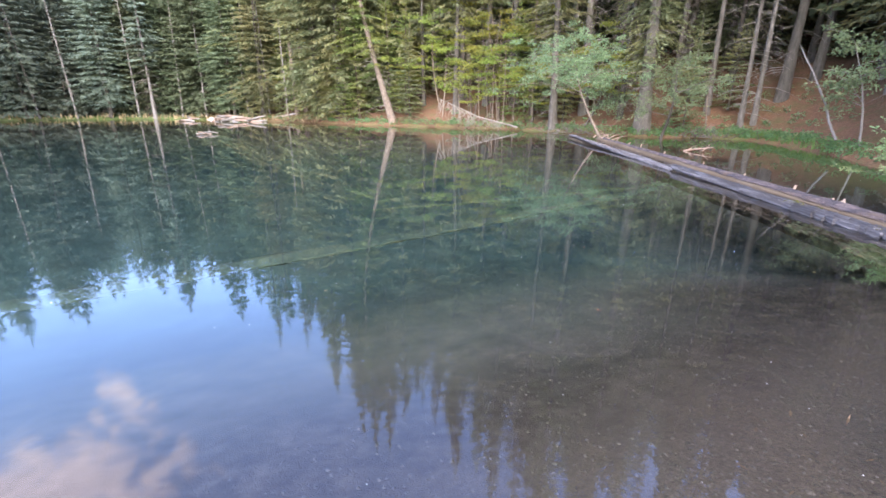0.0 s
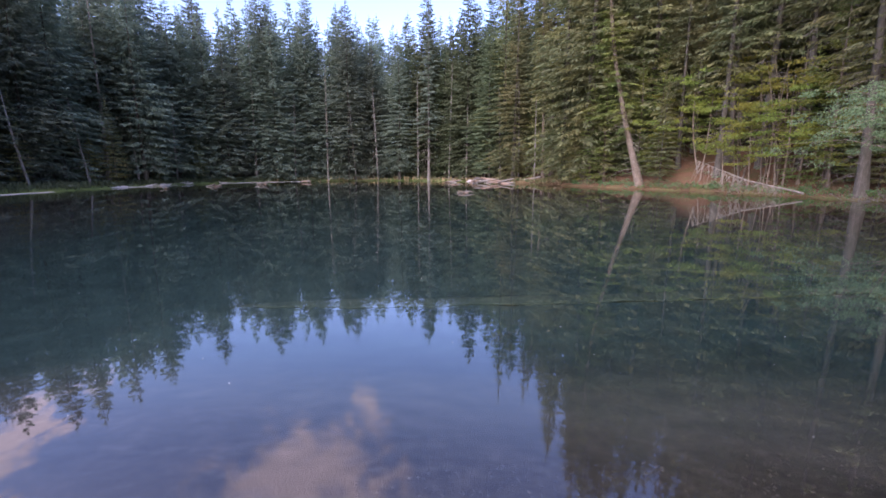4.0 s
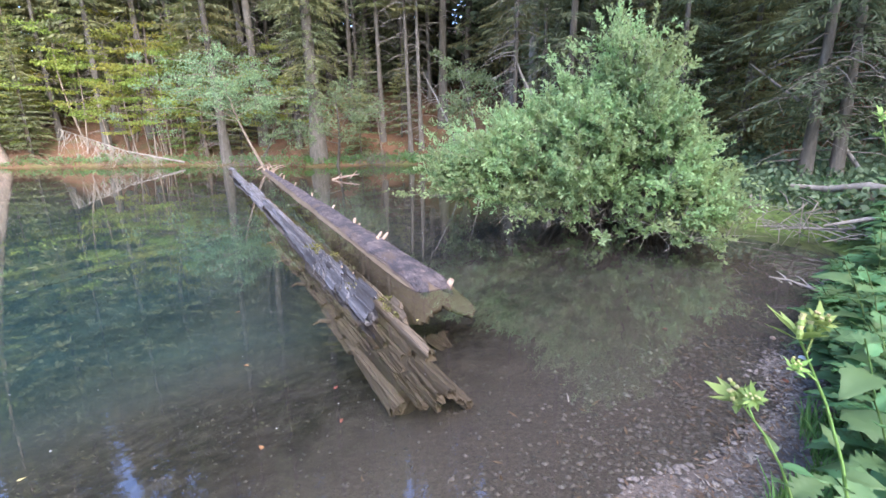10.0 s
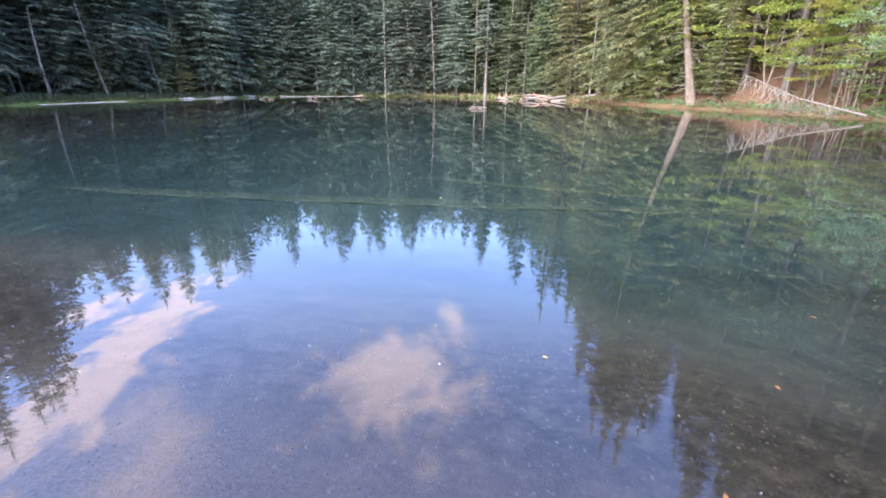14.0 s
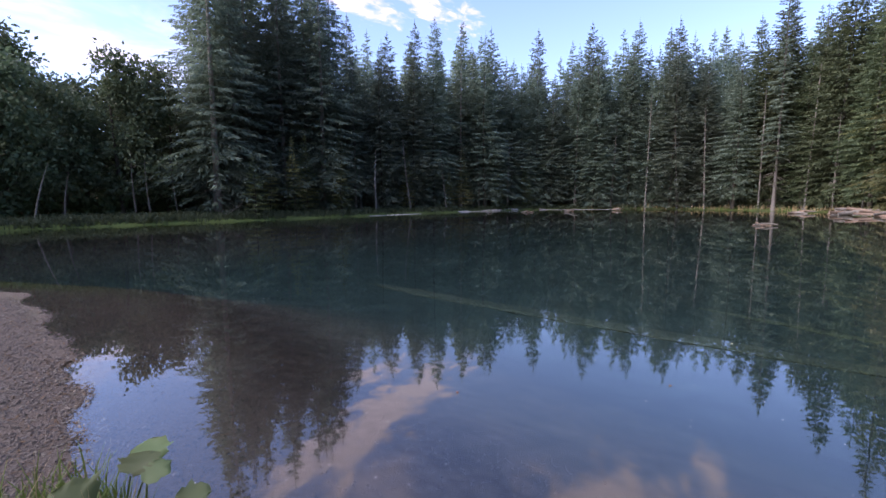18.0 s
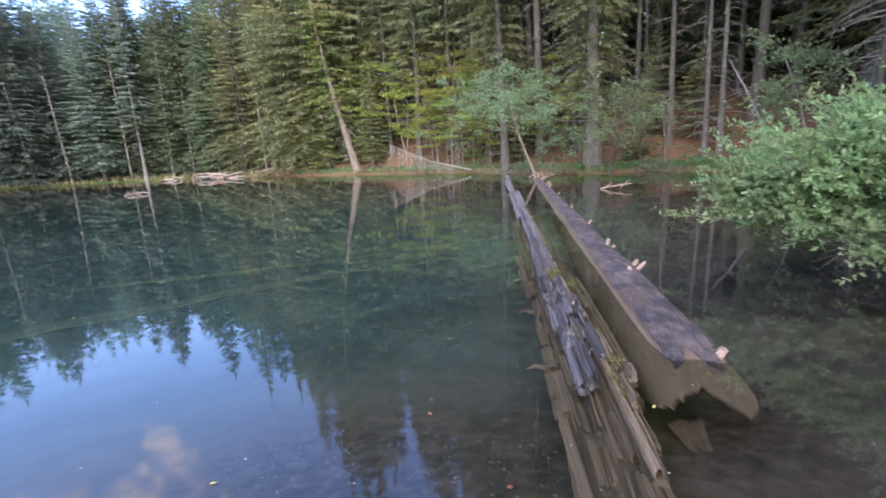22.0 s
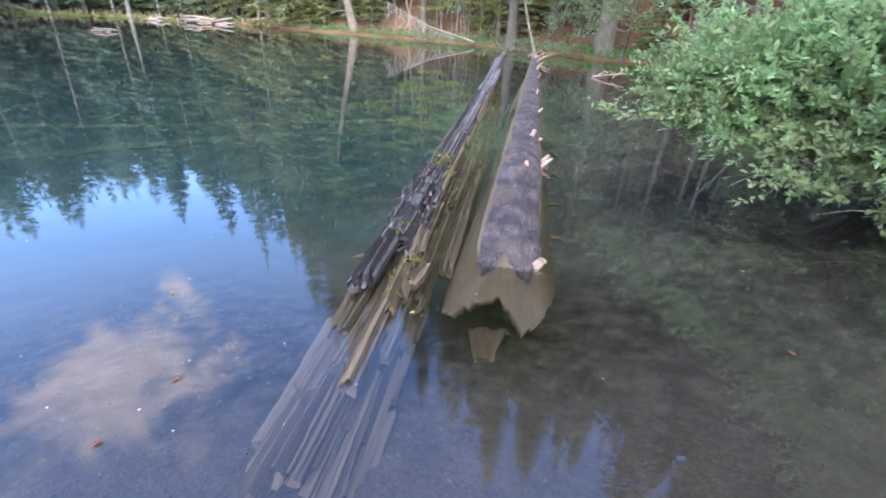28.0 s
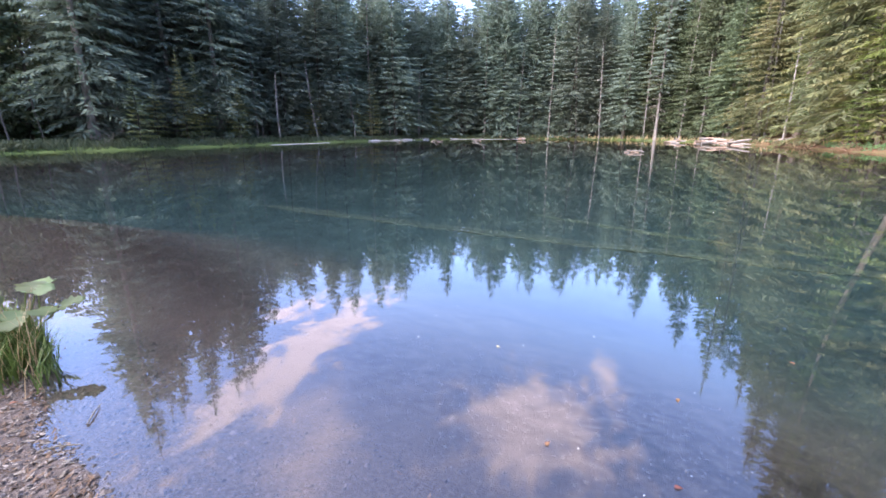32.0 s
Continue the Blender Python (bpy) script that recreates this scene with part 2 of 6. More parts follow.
def wood_material(name, a, b, c, crack, rough=0.8, spec=0.3):
    m = Mat(name)
    grain, blot = m.noise(16, 8, (1, 0.06, 1), rough=0.72), m.noise(2.2, 5, (1, 0.4, 1))
    fine = m.noise(70, 4, (1, 0.05, 1))
    col = m.ramp(grain, (0.28, a), (0.5, b), (0.75, c))
    col = m.mix(m.ramp(blot, (0.42, (0, 0, 0)), (0.68, (1, 1, 1))), col, crack)
    return m.done(col, rough, m.math("ADD", m.math("MULTIPLY", grain, 0.8), m.math("MULTIPLY", fine, 0.3)), 0.8, 0.02, spec)


M_WETWOOD = wood_material("wet_log_wood", (0.10, 0.077, 0.054), (0.165, 0.13, 0.094), (0.215, 0.174, 0.128), (0.125, 0.098, 0.068))
# Brown core darkened so gaps between the plates show crack shade in its colour.
M_CORE = wood_material("dark_log_core", (0.045, 0.035, 0.025), (0.082, 0.064, 0.046), (0.12, 0.096, 0.07), (0.055, 0.043, 0.031))
M_GREYWOOD = wood_material("weathered_grey_wood", (0.03, 0.029, 0.031), (0.115, 0.113, 0.12), (0.3, 0.295, 0.305), (0.07, 0.062, 0.055))
M_LEDGE = wood_material("olive_ledge_wood", (0.08, 0.062, 0.042), (0.168, 0.132, 0.092), (0.25, 0.203, 0.146), (0.11, 0.087, 0.058))
m = Mat("mottled_bark")
gr, sp = m.noise(16, 8, (1, 0.25, 1), rough=0.75), m.noise(34, 5, rough=0.7)
col = m.ramp(gr, (0.3, (0.035, 0.029, 0.03)), (0.5, (0.10, 0.083, 0.083)), (0.72, (0.2, 0.165, 0.155)))
col = m.mix(m.ramp(sp, (0.54, (0, 0, 0)), (0.7, (0.6, 0.6, 0.6))), col, (0.24, 0.21, 0.205))
col = m.mix(m.ramp(m.noise(2.6, 6, rough=0.7), (0.42, (0, 0, 0)), (0.56, (0.85, 0.85, 0.85))), col, (0.042, 0.04, 0.048))
col = m.mix(m.ramp(m.noise(4.5, 6, (1, 0.6, 1), rough=0.75), (0.55, (0, 0, 0)), (0.68, (0.75, 0.75, 0.75))), col, (0.2, 0.15, 0.135))
M_BARKTOP = m.done(col, 0.85, m.math("ADD", gr, m.math("MULTIPLY", sp, 0.6)), 1.0, 0.03)
M_SILTWOOD = wood_material("silted_wood", (0.08, 0.06, 0.039), (0.12, 0.093, 0.062), (0.16, 0.128, 0.088), (0.092, 0.07, 0.044))
M_RIM = wood_material("drying_bark_rim", (0.07, 0.052, 0.042), (0.115, 0.088, 0.071), (0.16, 0.126, 0.106), (0.075, 0.057, 0.046))
# Sunken wood and algae greens pulled towards teal: water tint kept in their colour.
M_SUNKWOOD = wood_material("sunken_wood", (0.042, 0.082, 0.068), (0.055, 0.10, 0.08), (0.065, 0.115, 0.088), (0.045, 0.085, 0.07))
M_ALGAE = wood_material("algae_wood", (0.05, 0.095, 0.068), (0.066, 0.118, 0.08), (0.078, 0.135, 0.088), (0.054, 0.098, 0.068))
M_STUB = wood_material("broken_branch_wood", (0.16, 0.115, 0.085), (0.29, 0.22, 0.165), (0.42, 0.34, 0.27), (0.2, 0.145, 0.11))
M_MOSS = leaf_material("moss", (0.085, 0.095, 0.022), (0.19, 0.185, 0.055), None, 0.2)
M_LEAFRED = leaf_material("fallen_leaf_red", (0.13, 0.055, 0.032), (0.26, 0.115, 0.065), None, 0.2)
M_LEAFYELLOW = leaf_material("fallen_leaf_yellow", (0.45, 0.38, 0.12), (0.6, 0.52, 0.25), None, 0.2)
M_SPECK = leaf_material("floating_flecks", (0.4, 0.42, 0.4), (0.65, 0.66, 0.62), None, 0.1)

m = Mat("pebbles")
c = m.ramp(m.island(), (0.0, (0.04, 0.035, 0.03)), (0.5, (0.10, 0.088, 0.076)), (0.84, (0.13, 0.113, 0.098)), (1.0, (0.235, 0.217, 0.197)))
M_PEBBLE = m.done(m.mix(0.5, c, m.ramp(m.noise(60, 4), (0.3, (0.085, 0.072, 0.06)), (0.7, (0.215, 0.188, 0.162)))), 0.75, m.noise(120, 3), 0.3, 0.004)

M_PONDPEBBLE = leaf_material("drowned_pebbles", (0.04, 0.035, 0.03), (0.095, 0.086, 0.076), None, 0.0, 0.01)

# the ground sheet: gravel, needle litter, turf and lake silt by where they lie
m = Mat("ground_cover")
g1, g2 = m.cells(38, out="Color"), m.noise(9, 6, world=True, rough=0.7)
g3 = m.noise(0.9, 5, world=True)
gravel = m.ramp(m.noise(46, 6, world=True, rough=0.85), (0.38, (0.035, 0.03, 0.026)), (0.5, (0.10, 0.088, 0.076)), (0.62, (0.165, 0.147, 0.128)), (0.74, (0.29, 0.272, 0.25)))
gravel = m.mix(m.ramp(g3, (0.4, (0, 0, 0)), (0.7, (0.55, 0.55, 0.55))), gravel, (0.115, 0.088, 0.066))
litter = m.ramp(g2, (0.3, (0.065, 0.033, 0.02)), (0.5, (0.14, 0.074, 0.043)), (0.7, (0.21, 0.125, 0.078)))
litter = m.mix(m.ramp(g3, (0.48, (0, 0, 0)), (0.7, (0.7, 0.7, 0.7))), litter, (0.075, 0.085, 0.03))
turf = m.ramp(g2, (0.3, (0.045, 0.06, 0.02)), (0.55, (0.10, 0.15, 0.04)), (0.75, (0.17, 0.2, 0.07)))
silt = m.ramp(m.noise(3.5, 7, world=True, rough=0.72), (0.3, (0.045, 0.039, 0.033)), (0.52, (0.105, 0.093, 0.08)), (0.72, (0.2, 0.18, 0.157)))
# Bed tinted teal by depth: the water's absorption put into the bed colour.
depth_tint = m.ramp(m.noise(0.7, 6, world=True, rough=0.6), (0.3, (0.018, 0.048, 0.05)), (0.6, (0.032, 0.078, 0.078)), (0.8, (0.05, 0.10, 0.088)))
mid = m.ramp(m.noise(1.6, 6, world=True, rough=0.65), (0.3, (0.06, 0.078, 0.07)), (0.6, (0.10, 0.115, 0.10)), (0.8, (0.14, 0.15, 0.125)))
col = m.mix(m.attr("litter"), turf, litter)
gravel = m.mix(m.math("MULTIPLY", m.attr("wet"), 0.6), gravel, m.ramp(m.noise(30, 6, world=True, rough=0.8), (0.35, (0.055, 0.043, 0.034)), (0.55, (0.12, 0.098, 0.08)), (0.75, (0.21, 0.18, 0.155))))
col = m.mix(m.attr("gravel"), col, gravel)
silt = m.mix(m.ramp(m.noise(1.1, 5, world=True, rough=0.7, distort=0.8), (0.40, (0, 0, 0)), (0.62, (0.85, 0.85, 0.85))), silt, (0.038, 0.034, 0.03))
silt = m.mix(m.math("MULTIPLY", m.attr("mud"), 0.92), silt, m.ramp(m.noise(4.2, 7, world=True, rough=0.75), (0.4, (0.014, 0.012, 0.01)), (0.52, (0.045, 0.038, 0.031)), (0.64, (0.085, 0.073, 0.06))))
col = m.mix(m.attr("silt"), col, silt)
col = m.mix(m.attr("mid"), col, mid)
col = m.mix(m.attr("depth_tint"), col, depth_tint)
M_GROUND = m.done(col, 0.92, m.math("ADD", m.noise(60, 4, world=True), m.math("MULTIPLY", g2, 1.4)), 0.4, 0.03, 0.2)

# clear still water: a mirror by its Fresnel gloss, else see-through with a faint green tint
m = Mat("pond_water")
tr, gl, mx = m.n.new("ShaderNodeBsdfTransparent"), m.n.new("ShaderNodeBsdfGlossy"), m.n.new("ShaderNodeMixShader")
fr, bp = m.n.new("ShaderNodeLayerWeight"), m.n.new("ShaderNodeBump")
tr.inputs[0].default_value = WATER_TINT
gl.inputs["Roughness"].default_value = 0.012
fr.inputs["Blend"].default_value = 0.5
gloss = m.math("ADD", m.math("MULTIPLY", m.math("POWER", fr.outputs["Facing"], WATER_EDGE), 1 - WATER_GLOSS), WATER_GLOSS)
bp.inputs["Strength"].default_value, bp.inputs["Distance"].default_value = 0.035, 0.05
m.put(bp.inputs["Height"], m.noise(1.1, 3, (1, 1, 1), world=True))
m.link(bp.outputs[0], gl.inputs["Normal"])
m.link(gloss, mx.inputs[0]), m.link(tr.outputs[0], mx.inputs[1]), m.link(gl.outputs[0], mx.inputs[2])
m.link(mx.outputs[0], m.out.inputs[0])
M_WATER = m.m
m = Mat("path_gravel")
M_PATH = m.done(m.ramp(m.noise(14, 6, world=True), (0.3, (0.36, 0.34, 0.32)), (0.7, (0.58, 0.56, 0.53))), 0.9)

# ---- mesh tools ----


class Soup:
    """Points and faces gathered for one mesh."""

    def __init__(self):
        self.v, self.f, self.count = [], [], 0

    def add(self, verts, faces):
        self.v.append(np.asarray(verts, float).reshape(-1, 3))
        self.f += [tuple(i + self.count for i in f) for f in faces]
        self.count += len(self.v[-1])

    def quads(self, corners):
        """corners: n x 4 x 3"""
        corners = np.asarray(corners, float)
        n = len(corners)
        self.v.append(corners.reshape(-1, 3))
        idx = np.arange(4 * n).reshape(-1, 4) + self.count
        self.f += [tuple(r) for r in idx.tolist()]
        self.count += 4 * n

    def tube(self, pts, radii, sides=6, cap=True, wobble=0.0, rng=None):
        pts = np.asarray(pts, float)
        n = len(pts)
        along = np.gradient(pts, axis=0)
        along /= np.linalg.norm(along, axis=1, keepdims=True) + 1e-9
        ref = np.array((0.0, 0, 1)) if abs(along[0][2]) < 0.8 else np.array((1.0, 0, 0))
        a = np.cross(along, ref)
        a /= np.linalg.norm(a, axis=1, keepdims=True) + 1e-9
        b = np.cross(along, a)
        th = np.arange(sides) * 2 * np.pi / sides
        r = np.asarray(radii, float)[:, None, None] * np.ones((n, sides, 1))
        if wobble:
            r = r * (1 + wobble * (rng.random((n, sides, 1)) - 0.5))
        ring = pts[:, None] + r * (np.cos(th)[None, :, None] * a[:, None] + np.sin(th)[None, :, None] * b[:, None])
        faces = []
        for i in range(n - 1):
            for j in range(sides):
                k = (j + 1) % sides
                faces.append((i * sides + j, i * sides + k, (i + 1) * sides + k, (i + 1) * sides + j))
        if cap:
            faces += [tuple(range(sides)), tuple((n - 1) * sides + j for j in reversed(range(sides)))]
        self.add(ring.reshape(-1, 3), faces)

    def mesh(self, name, material, smooth=False):
        me = bpy.data.meshes.new(name)
        v = np.concatenate(self.v) if self.v else np.zeros((0, 3))
        me.from_pydata(v.tolist(), [], self.f)
        me.materials.append(material)
        if smooth:
            me.polygons.foreach_set("use_smooth", [True] * len(me.polygons))
        me.update()
        return me


def part(name, me, parent=None, label="", m=None):
    ob = new(name, me)
    if parent is not None:
        ob.parent = parent
    if m is not None:
        ob.matrix_basis = m
    return tagged(ob, label) if label else ob


def thing(name, label, category, group="", m=None, kind=""):
    ob = new(name)
    ob.empty_display_size = 0.2
    if m is not None:
        ob.matrix_basis = m
    return tagged(ob, label, category, group, kind)


def smooth01(a, b, x):
    t = np.clip((np.asarray(x, float) - a) / (b - a), 0, 1)
    return t * t * (3 - 2 * t)


# ---- the pond's outline and the lie of the land ----
NEAR_SHORE = [(-1.0, -14), (-1.7, -9.5), (-1.65, -8.4), (-1.4, -7.2), (-0.95, -5.2), (-0.6, -3.5), (-0.22, -2.5), (0.03, -1.8), (0.3, -0.9), (0.53, 0.1), (0.85, 1.0), (1.26, 1.8),
              (1.42, 2.5), (1.72, 3.3), (2.12, 4.2), (2.62, 4.9), (3.1, 5.4), (3.42, 6.1), (3.86, 6.7), (4.25, 7.3), (4.6, 8.1), (5.1, 8.9), (5.5, 10.2), (4.4, 11.6),
              (2.6, 12.6), (0.8, 14.0), (-0.6, 16.5), (-2.4, 20.5), (-4.8, 25.0), (-7.6, 29.0)]
FAR_SHORE = [(-9.6, 29.4), (-12.5, 26.9), (-15.5, 26.0), (-19.5, 26.6), (-25.5, 27.6), (-30.5, 26.0), (-36.0, 24.2), (-40.0, 22.8), (-45.0, 21.6), (-53.0, 20.4), (-62.0, 17.6),
             (-70.0, 13.0), (-74.0, 5.0), (-75.5, -4.0), (-73.0, -13.0), (-66.0, -21.5), (-54.0, -26.0), (-43.0, -28.5), (-33.0, -30.0), (-25.0, -31.8), (-17.0, -33.6), (-9.0, -35.5), (1.0, -34.0), (3.0, -24.0)]


def rounded(pts, times=2):
    p = np.array(pts, float)
    for _ in range(times):
        q = np.roll(p, -1, axis=0)
        p = np.stack([0.75 * p + 0.25 * q, 0.25 * p + 0.75 * q], 1).reshape(-1, 2)
    return p


SHORE = rounded(NEAR_SHORE + FAR_SHORE)


def shore_distance(x, y):
    """Metres from the water's edge: above nought on land, below in the pond."""
    x, y = np.asarray(x, float).ravel(), np.asarray(y, float).ravel()
    best, inside = np.full(len(x), 1e9), np.zeros(len(x), bool)
    for (ax, ay), (bx, by) in zip(SHORE, np.roll(SHORE, -1, axis=0)):
        ex, ey = bx - ax, by - ay
        t = np.clip(((x - ax) * ex + (y - ay) * ey) / (ex * ex + ey * ey), 0, 1)
        best = np.minimum(best, np.hypot(x - ax - t * ex, y - ay - t * ey))
        cross = (ay > y) != (by > y)
        with np.errstate(divide="ignore", invalid="ignore"):
            inside ^= cross & (x < ex * (y - ay) / (ey if ey else 1e-9) + ax)
    return np.where(inside, -best, best)


def segment_distance(x, y, a, b):
    ex, ey = b[0] - a[0], b[1] - a[1]
    t = np.clip(((x - a[0]) * ex + (y - a[1]) * ey) / (ex * ex + ey * ey), 0, 1)
    return np.hypot(x - a[0] - t * ex, y - a[1] - t * ey)


def ripple(x, y, s):
    return (np.sin(x * 1.7 / s + 1.3 * np.sin(y * 0.9 / s)) + np.sin(y * 2.3 / s + 1.1 * np.sin(x * 1.3 / s + 2)) + np.sin((x + y) * 1.1 / s + 0.7)) / 3


def beach_mask(x, y):
    d = np.minimum(segment_distance(x, y, (-0.3, -9.5), (0.9, -1.5)), segment_distance(x, y, (0.9, -1.5), (2.3, 4.6)))
    d = np.minimum(d, 0.6 + segment_distance(x, y, (2.3, 4.6), (3.5, 6.5)))
    return 1 - smooth01(1.1, 2.3, d)


def land(x, y):
    """Height of the ground sheet and its distance from the water's edge."""
    x, y = np.asarray(x, float), np.asarray(y, float)
    d = shore_distance(x, y).reshape(x.shape)
    d = d + 0.2 * ripple(x, y, 0.7) * smooth01(8, 16, np.hypot(x - 1, y - 2)) + 0.03 * ripple(x, y, 0.3)
    beach = beach_mask(x, y)
    rise = beach * (0.055 * np.clip(d, 0, 3)) + (1 - beach) * (0.28 * smooth01(0, 0.7, d) + 0.03 * np.clip(d, 0, 8))
    hill_side = smooth01(14, 27, y) * smooth01(-95, -60, x)
    steep = np.clip(d - 1.5, 0, None)
    hill = hill_side * 46 * (1 - np.exp(-steep * 0.46 / 46)) + (1 - hill_side) * 15 * smooth01(16, 90, d)
    rough = 0.10 * ripple(x, y, 1.9) * smooth01(1, 6, d) + 0.02 * ripple(x, y, 0.4) * smooth01(0.5, 3, np.abs(d))
    w = np.clip(-d, 0, None)
    deep = 3.6 * (1 - np.exp(-((w / 8.5) ** 1.35)))
    cove = np.exp(-(((x - 2.2) / 2.6) ** 2 + ((y - 8.6) / 3.2) ** 2))
    left_flat = np.exp(-(((x + 3.0) / 4.0) ** 2 + ((y + 9.0) / 6.0) ** 2))
    deep = deep * (1 - 0.55 * cove) * (1 - 0.35 * left_flat)
    return np.where(d > 0, rise + hill + rough, -deep + 0.02 * ripple(x, y, 0.5)), d


def ground_z(x, y):
    return float(land(np.array([x]), np.array([y]))[0][0])


def graded(c, fine, reach, grow, inner):
    """Grid lines: fine steps within inner of c, growing outward to reach."""
    out, p, s = [0.0], 0.0, fine
    while p < reach:
        if p > inner:
            s *= grow
        p += s
        out.append(p)
    return c + np.array([-v for v in reversed(out[1:])] + out)


gx, gy = graded(0.5, 0.14, 1600, 1.055, 5.5), graded(2.5, 0.16, 1600, 1.055, 8.0)
GX, GY = np.meshgrid(gx, gy)
GZ, GD = land(GX, GY)
nx, ny = len(gx), len(gy)
me = bpy.data.meshes.new("ground")
i0 = (np.arange(ny - 1)[:, None] * nx + np.arange(nx - 1)[None]).ravel()
me.from_pydata(np.stack([GX.ravel(), GY.ravel(), GZ.ravel()], 1).tolist(), [], np.stack([i0, i0 + 1, i0 + nx + 1, i0 + nx], 1).tolist())
me.polygons.foreach_set("use_smooth", [True] * len(me.polygons))
me.materials.append(M_GROUND)
BEACH = beach_mask(GX, GY)
COVE = np.exp(-(((GX - 2.4) / 2.8) ** 2 + ((GY - 8.8) / 3.4) ** 2))
masks = {
    "gravel": np.clip(BEACH + (GD < 0) * (1 - smooth01(9, 15, np.hypot(GX - 1, GY - 1))), 0, 1),
    "litter": smooth01(12, 20, GY) * smooth01(-0.8, 0.0, GD) * 0.96 + (1 - smooth01(12, 24, GY)) * smooth01(9, 16, GD) * 0.75,
    "silt": np.clip(smooth01(0.12, 0.7, -GZ) + 0.6 * COVE * smooth01(0.3, 1.4, -GD), 0, 1),
    "mud": np.minimum(1.0, np.exp(-(((GX - 1.4) / 2.0) ** 2 + ((GY - 7.2) / 2.2) ** 2)) * (GD < 0) + 1.0 * np.exp(-(((GX + 1.9) / 3.0) ** 2 + ((GY - 5.0) / 2.4) ** 2)) * smooth01(0.2, 0.8, -GD) + 0.75 * np.exp(-(((GX + 0.9) / 1.7) ** 2 + ((GY - 0.3) / 2.6) ** 2)) * smooth01(0.1, 0.5, -GD) + 1.0 * np.exp(-(((GX + 2.6) / 2.4) ** 2 + ((GY + 5.0) / 4.0) ** 2)) * (GD < -0.4)),
    "wet": 1 - smooth01(0.1, 0.55, GD + 0.1 * ripple(GX, GY, 0.25)),
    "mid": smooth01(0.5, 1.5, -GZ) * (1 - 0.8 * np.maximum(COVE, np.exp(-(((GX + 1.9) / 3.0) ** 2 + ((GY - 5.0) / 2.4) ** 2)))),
    "depth_tint": smooth01(1.2, 2.8, -GZ),
}
for key, val in masks.items():
    me.attributes.new(key, "FLOAT", "POINT").data.foreach_set("value", val.ravel().astype(np.float32))
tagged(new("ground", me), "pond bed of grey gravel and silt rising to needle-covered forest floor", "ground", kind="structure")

s = Soup()
s.add([(-110, -60, 0), (40, -60, 0), (40, 60, 0), (-110, 60, 0)], [(0, 1, 2, 3)])
tagged(new("water", s.mesh("water", M_WATER)), "still clear teal pond water mirroring sky and forest", "water", kind="structure")

# ---- trees ----


def bowed(base, top, bow, n=9):
    """A trunk line from base to top, bent sideways by bow at its middle."""
    t = np.linspace(0, 1, n)[:, None]
    base, top = np.array(base, float), np.array(top, float)
    return base + (top - base) * t + np.array(bow) * np.sin(t * np.pi)


def frond_quads(rng, root, az, length, droop, step, lift=0.12, spread=0.42, wide=0.085, hang=0.35):
    """The needle sprays of one spruce bough: side twigs laid flat along a drooping rib, and short sprays that hang from it."""
    n = max(6, int(2.9 * length / step))
    s = np.clip(0.1 + 0.9 * (np.arange(n) + rng.random(n)) / n, 0, 1)
    out = np.array((math.cos(az), math.sin(az), 0.0))
    side = np.array((-out[1], out[0], 0.0))
    up = np.array((0, 0, 1.0))
    rib = root + out * (length * s)[:, None]
    rib[:, 2] += length * (lift * s - droop * s**2 + 0.3 * droop * s**4)
    sign = np.where(np.arange(n) % 2, 1.0, -1.0)
    off = rng.random(n) ** 1.5 * length * spread * 0.5 * (1.05 - s)
    rib = rib + side * (sign * off)[:, None]
    rib[:, 2] -= 0.3 * off
    ln = min(step * 1.4, 0.3 * length + 0.05) + length * spread * 0.6 * (1.0 - 0.85 * s) * (0.55 + 0.7 * rng.random(n))
    ang = rng.uniform(0.35, 1.15, n)
    way = out * np.cos(ang)[:, None] + side * (sign * np.sin(ang))[:, None] - up * rng.uniform(0.05, 0.5, n)[:, None]
    down = rng.random(n) < hang
    way[down] = way[down] * 0.5 - up * rng.uniform(0.4, 0.9, (int(down.sum()), 1))
    ln[down] *= 0.6
    way /= np.linalg.norm(way, axis=1, keepdims=True)
    face = np.where(down[:, None], rng.normal(size=(n, 3)), up + rng.normal(size=(n, 3)) * 0.5)
    wv = np.cross(way, face)
    wv /= np.linalg.norm(wv, axis=1, keepdims=True) + 1e-9
    w = (wide * (0.6 + 0.7 * rng.random(n)))[:, None]
    tip, mid = rib + way * ln[:, None], rib + way * (0.38 * ln)[:, None]
    return np.stack([rib, mid + wv * w, tip, mid - wv * w], 1)


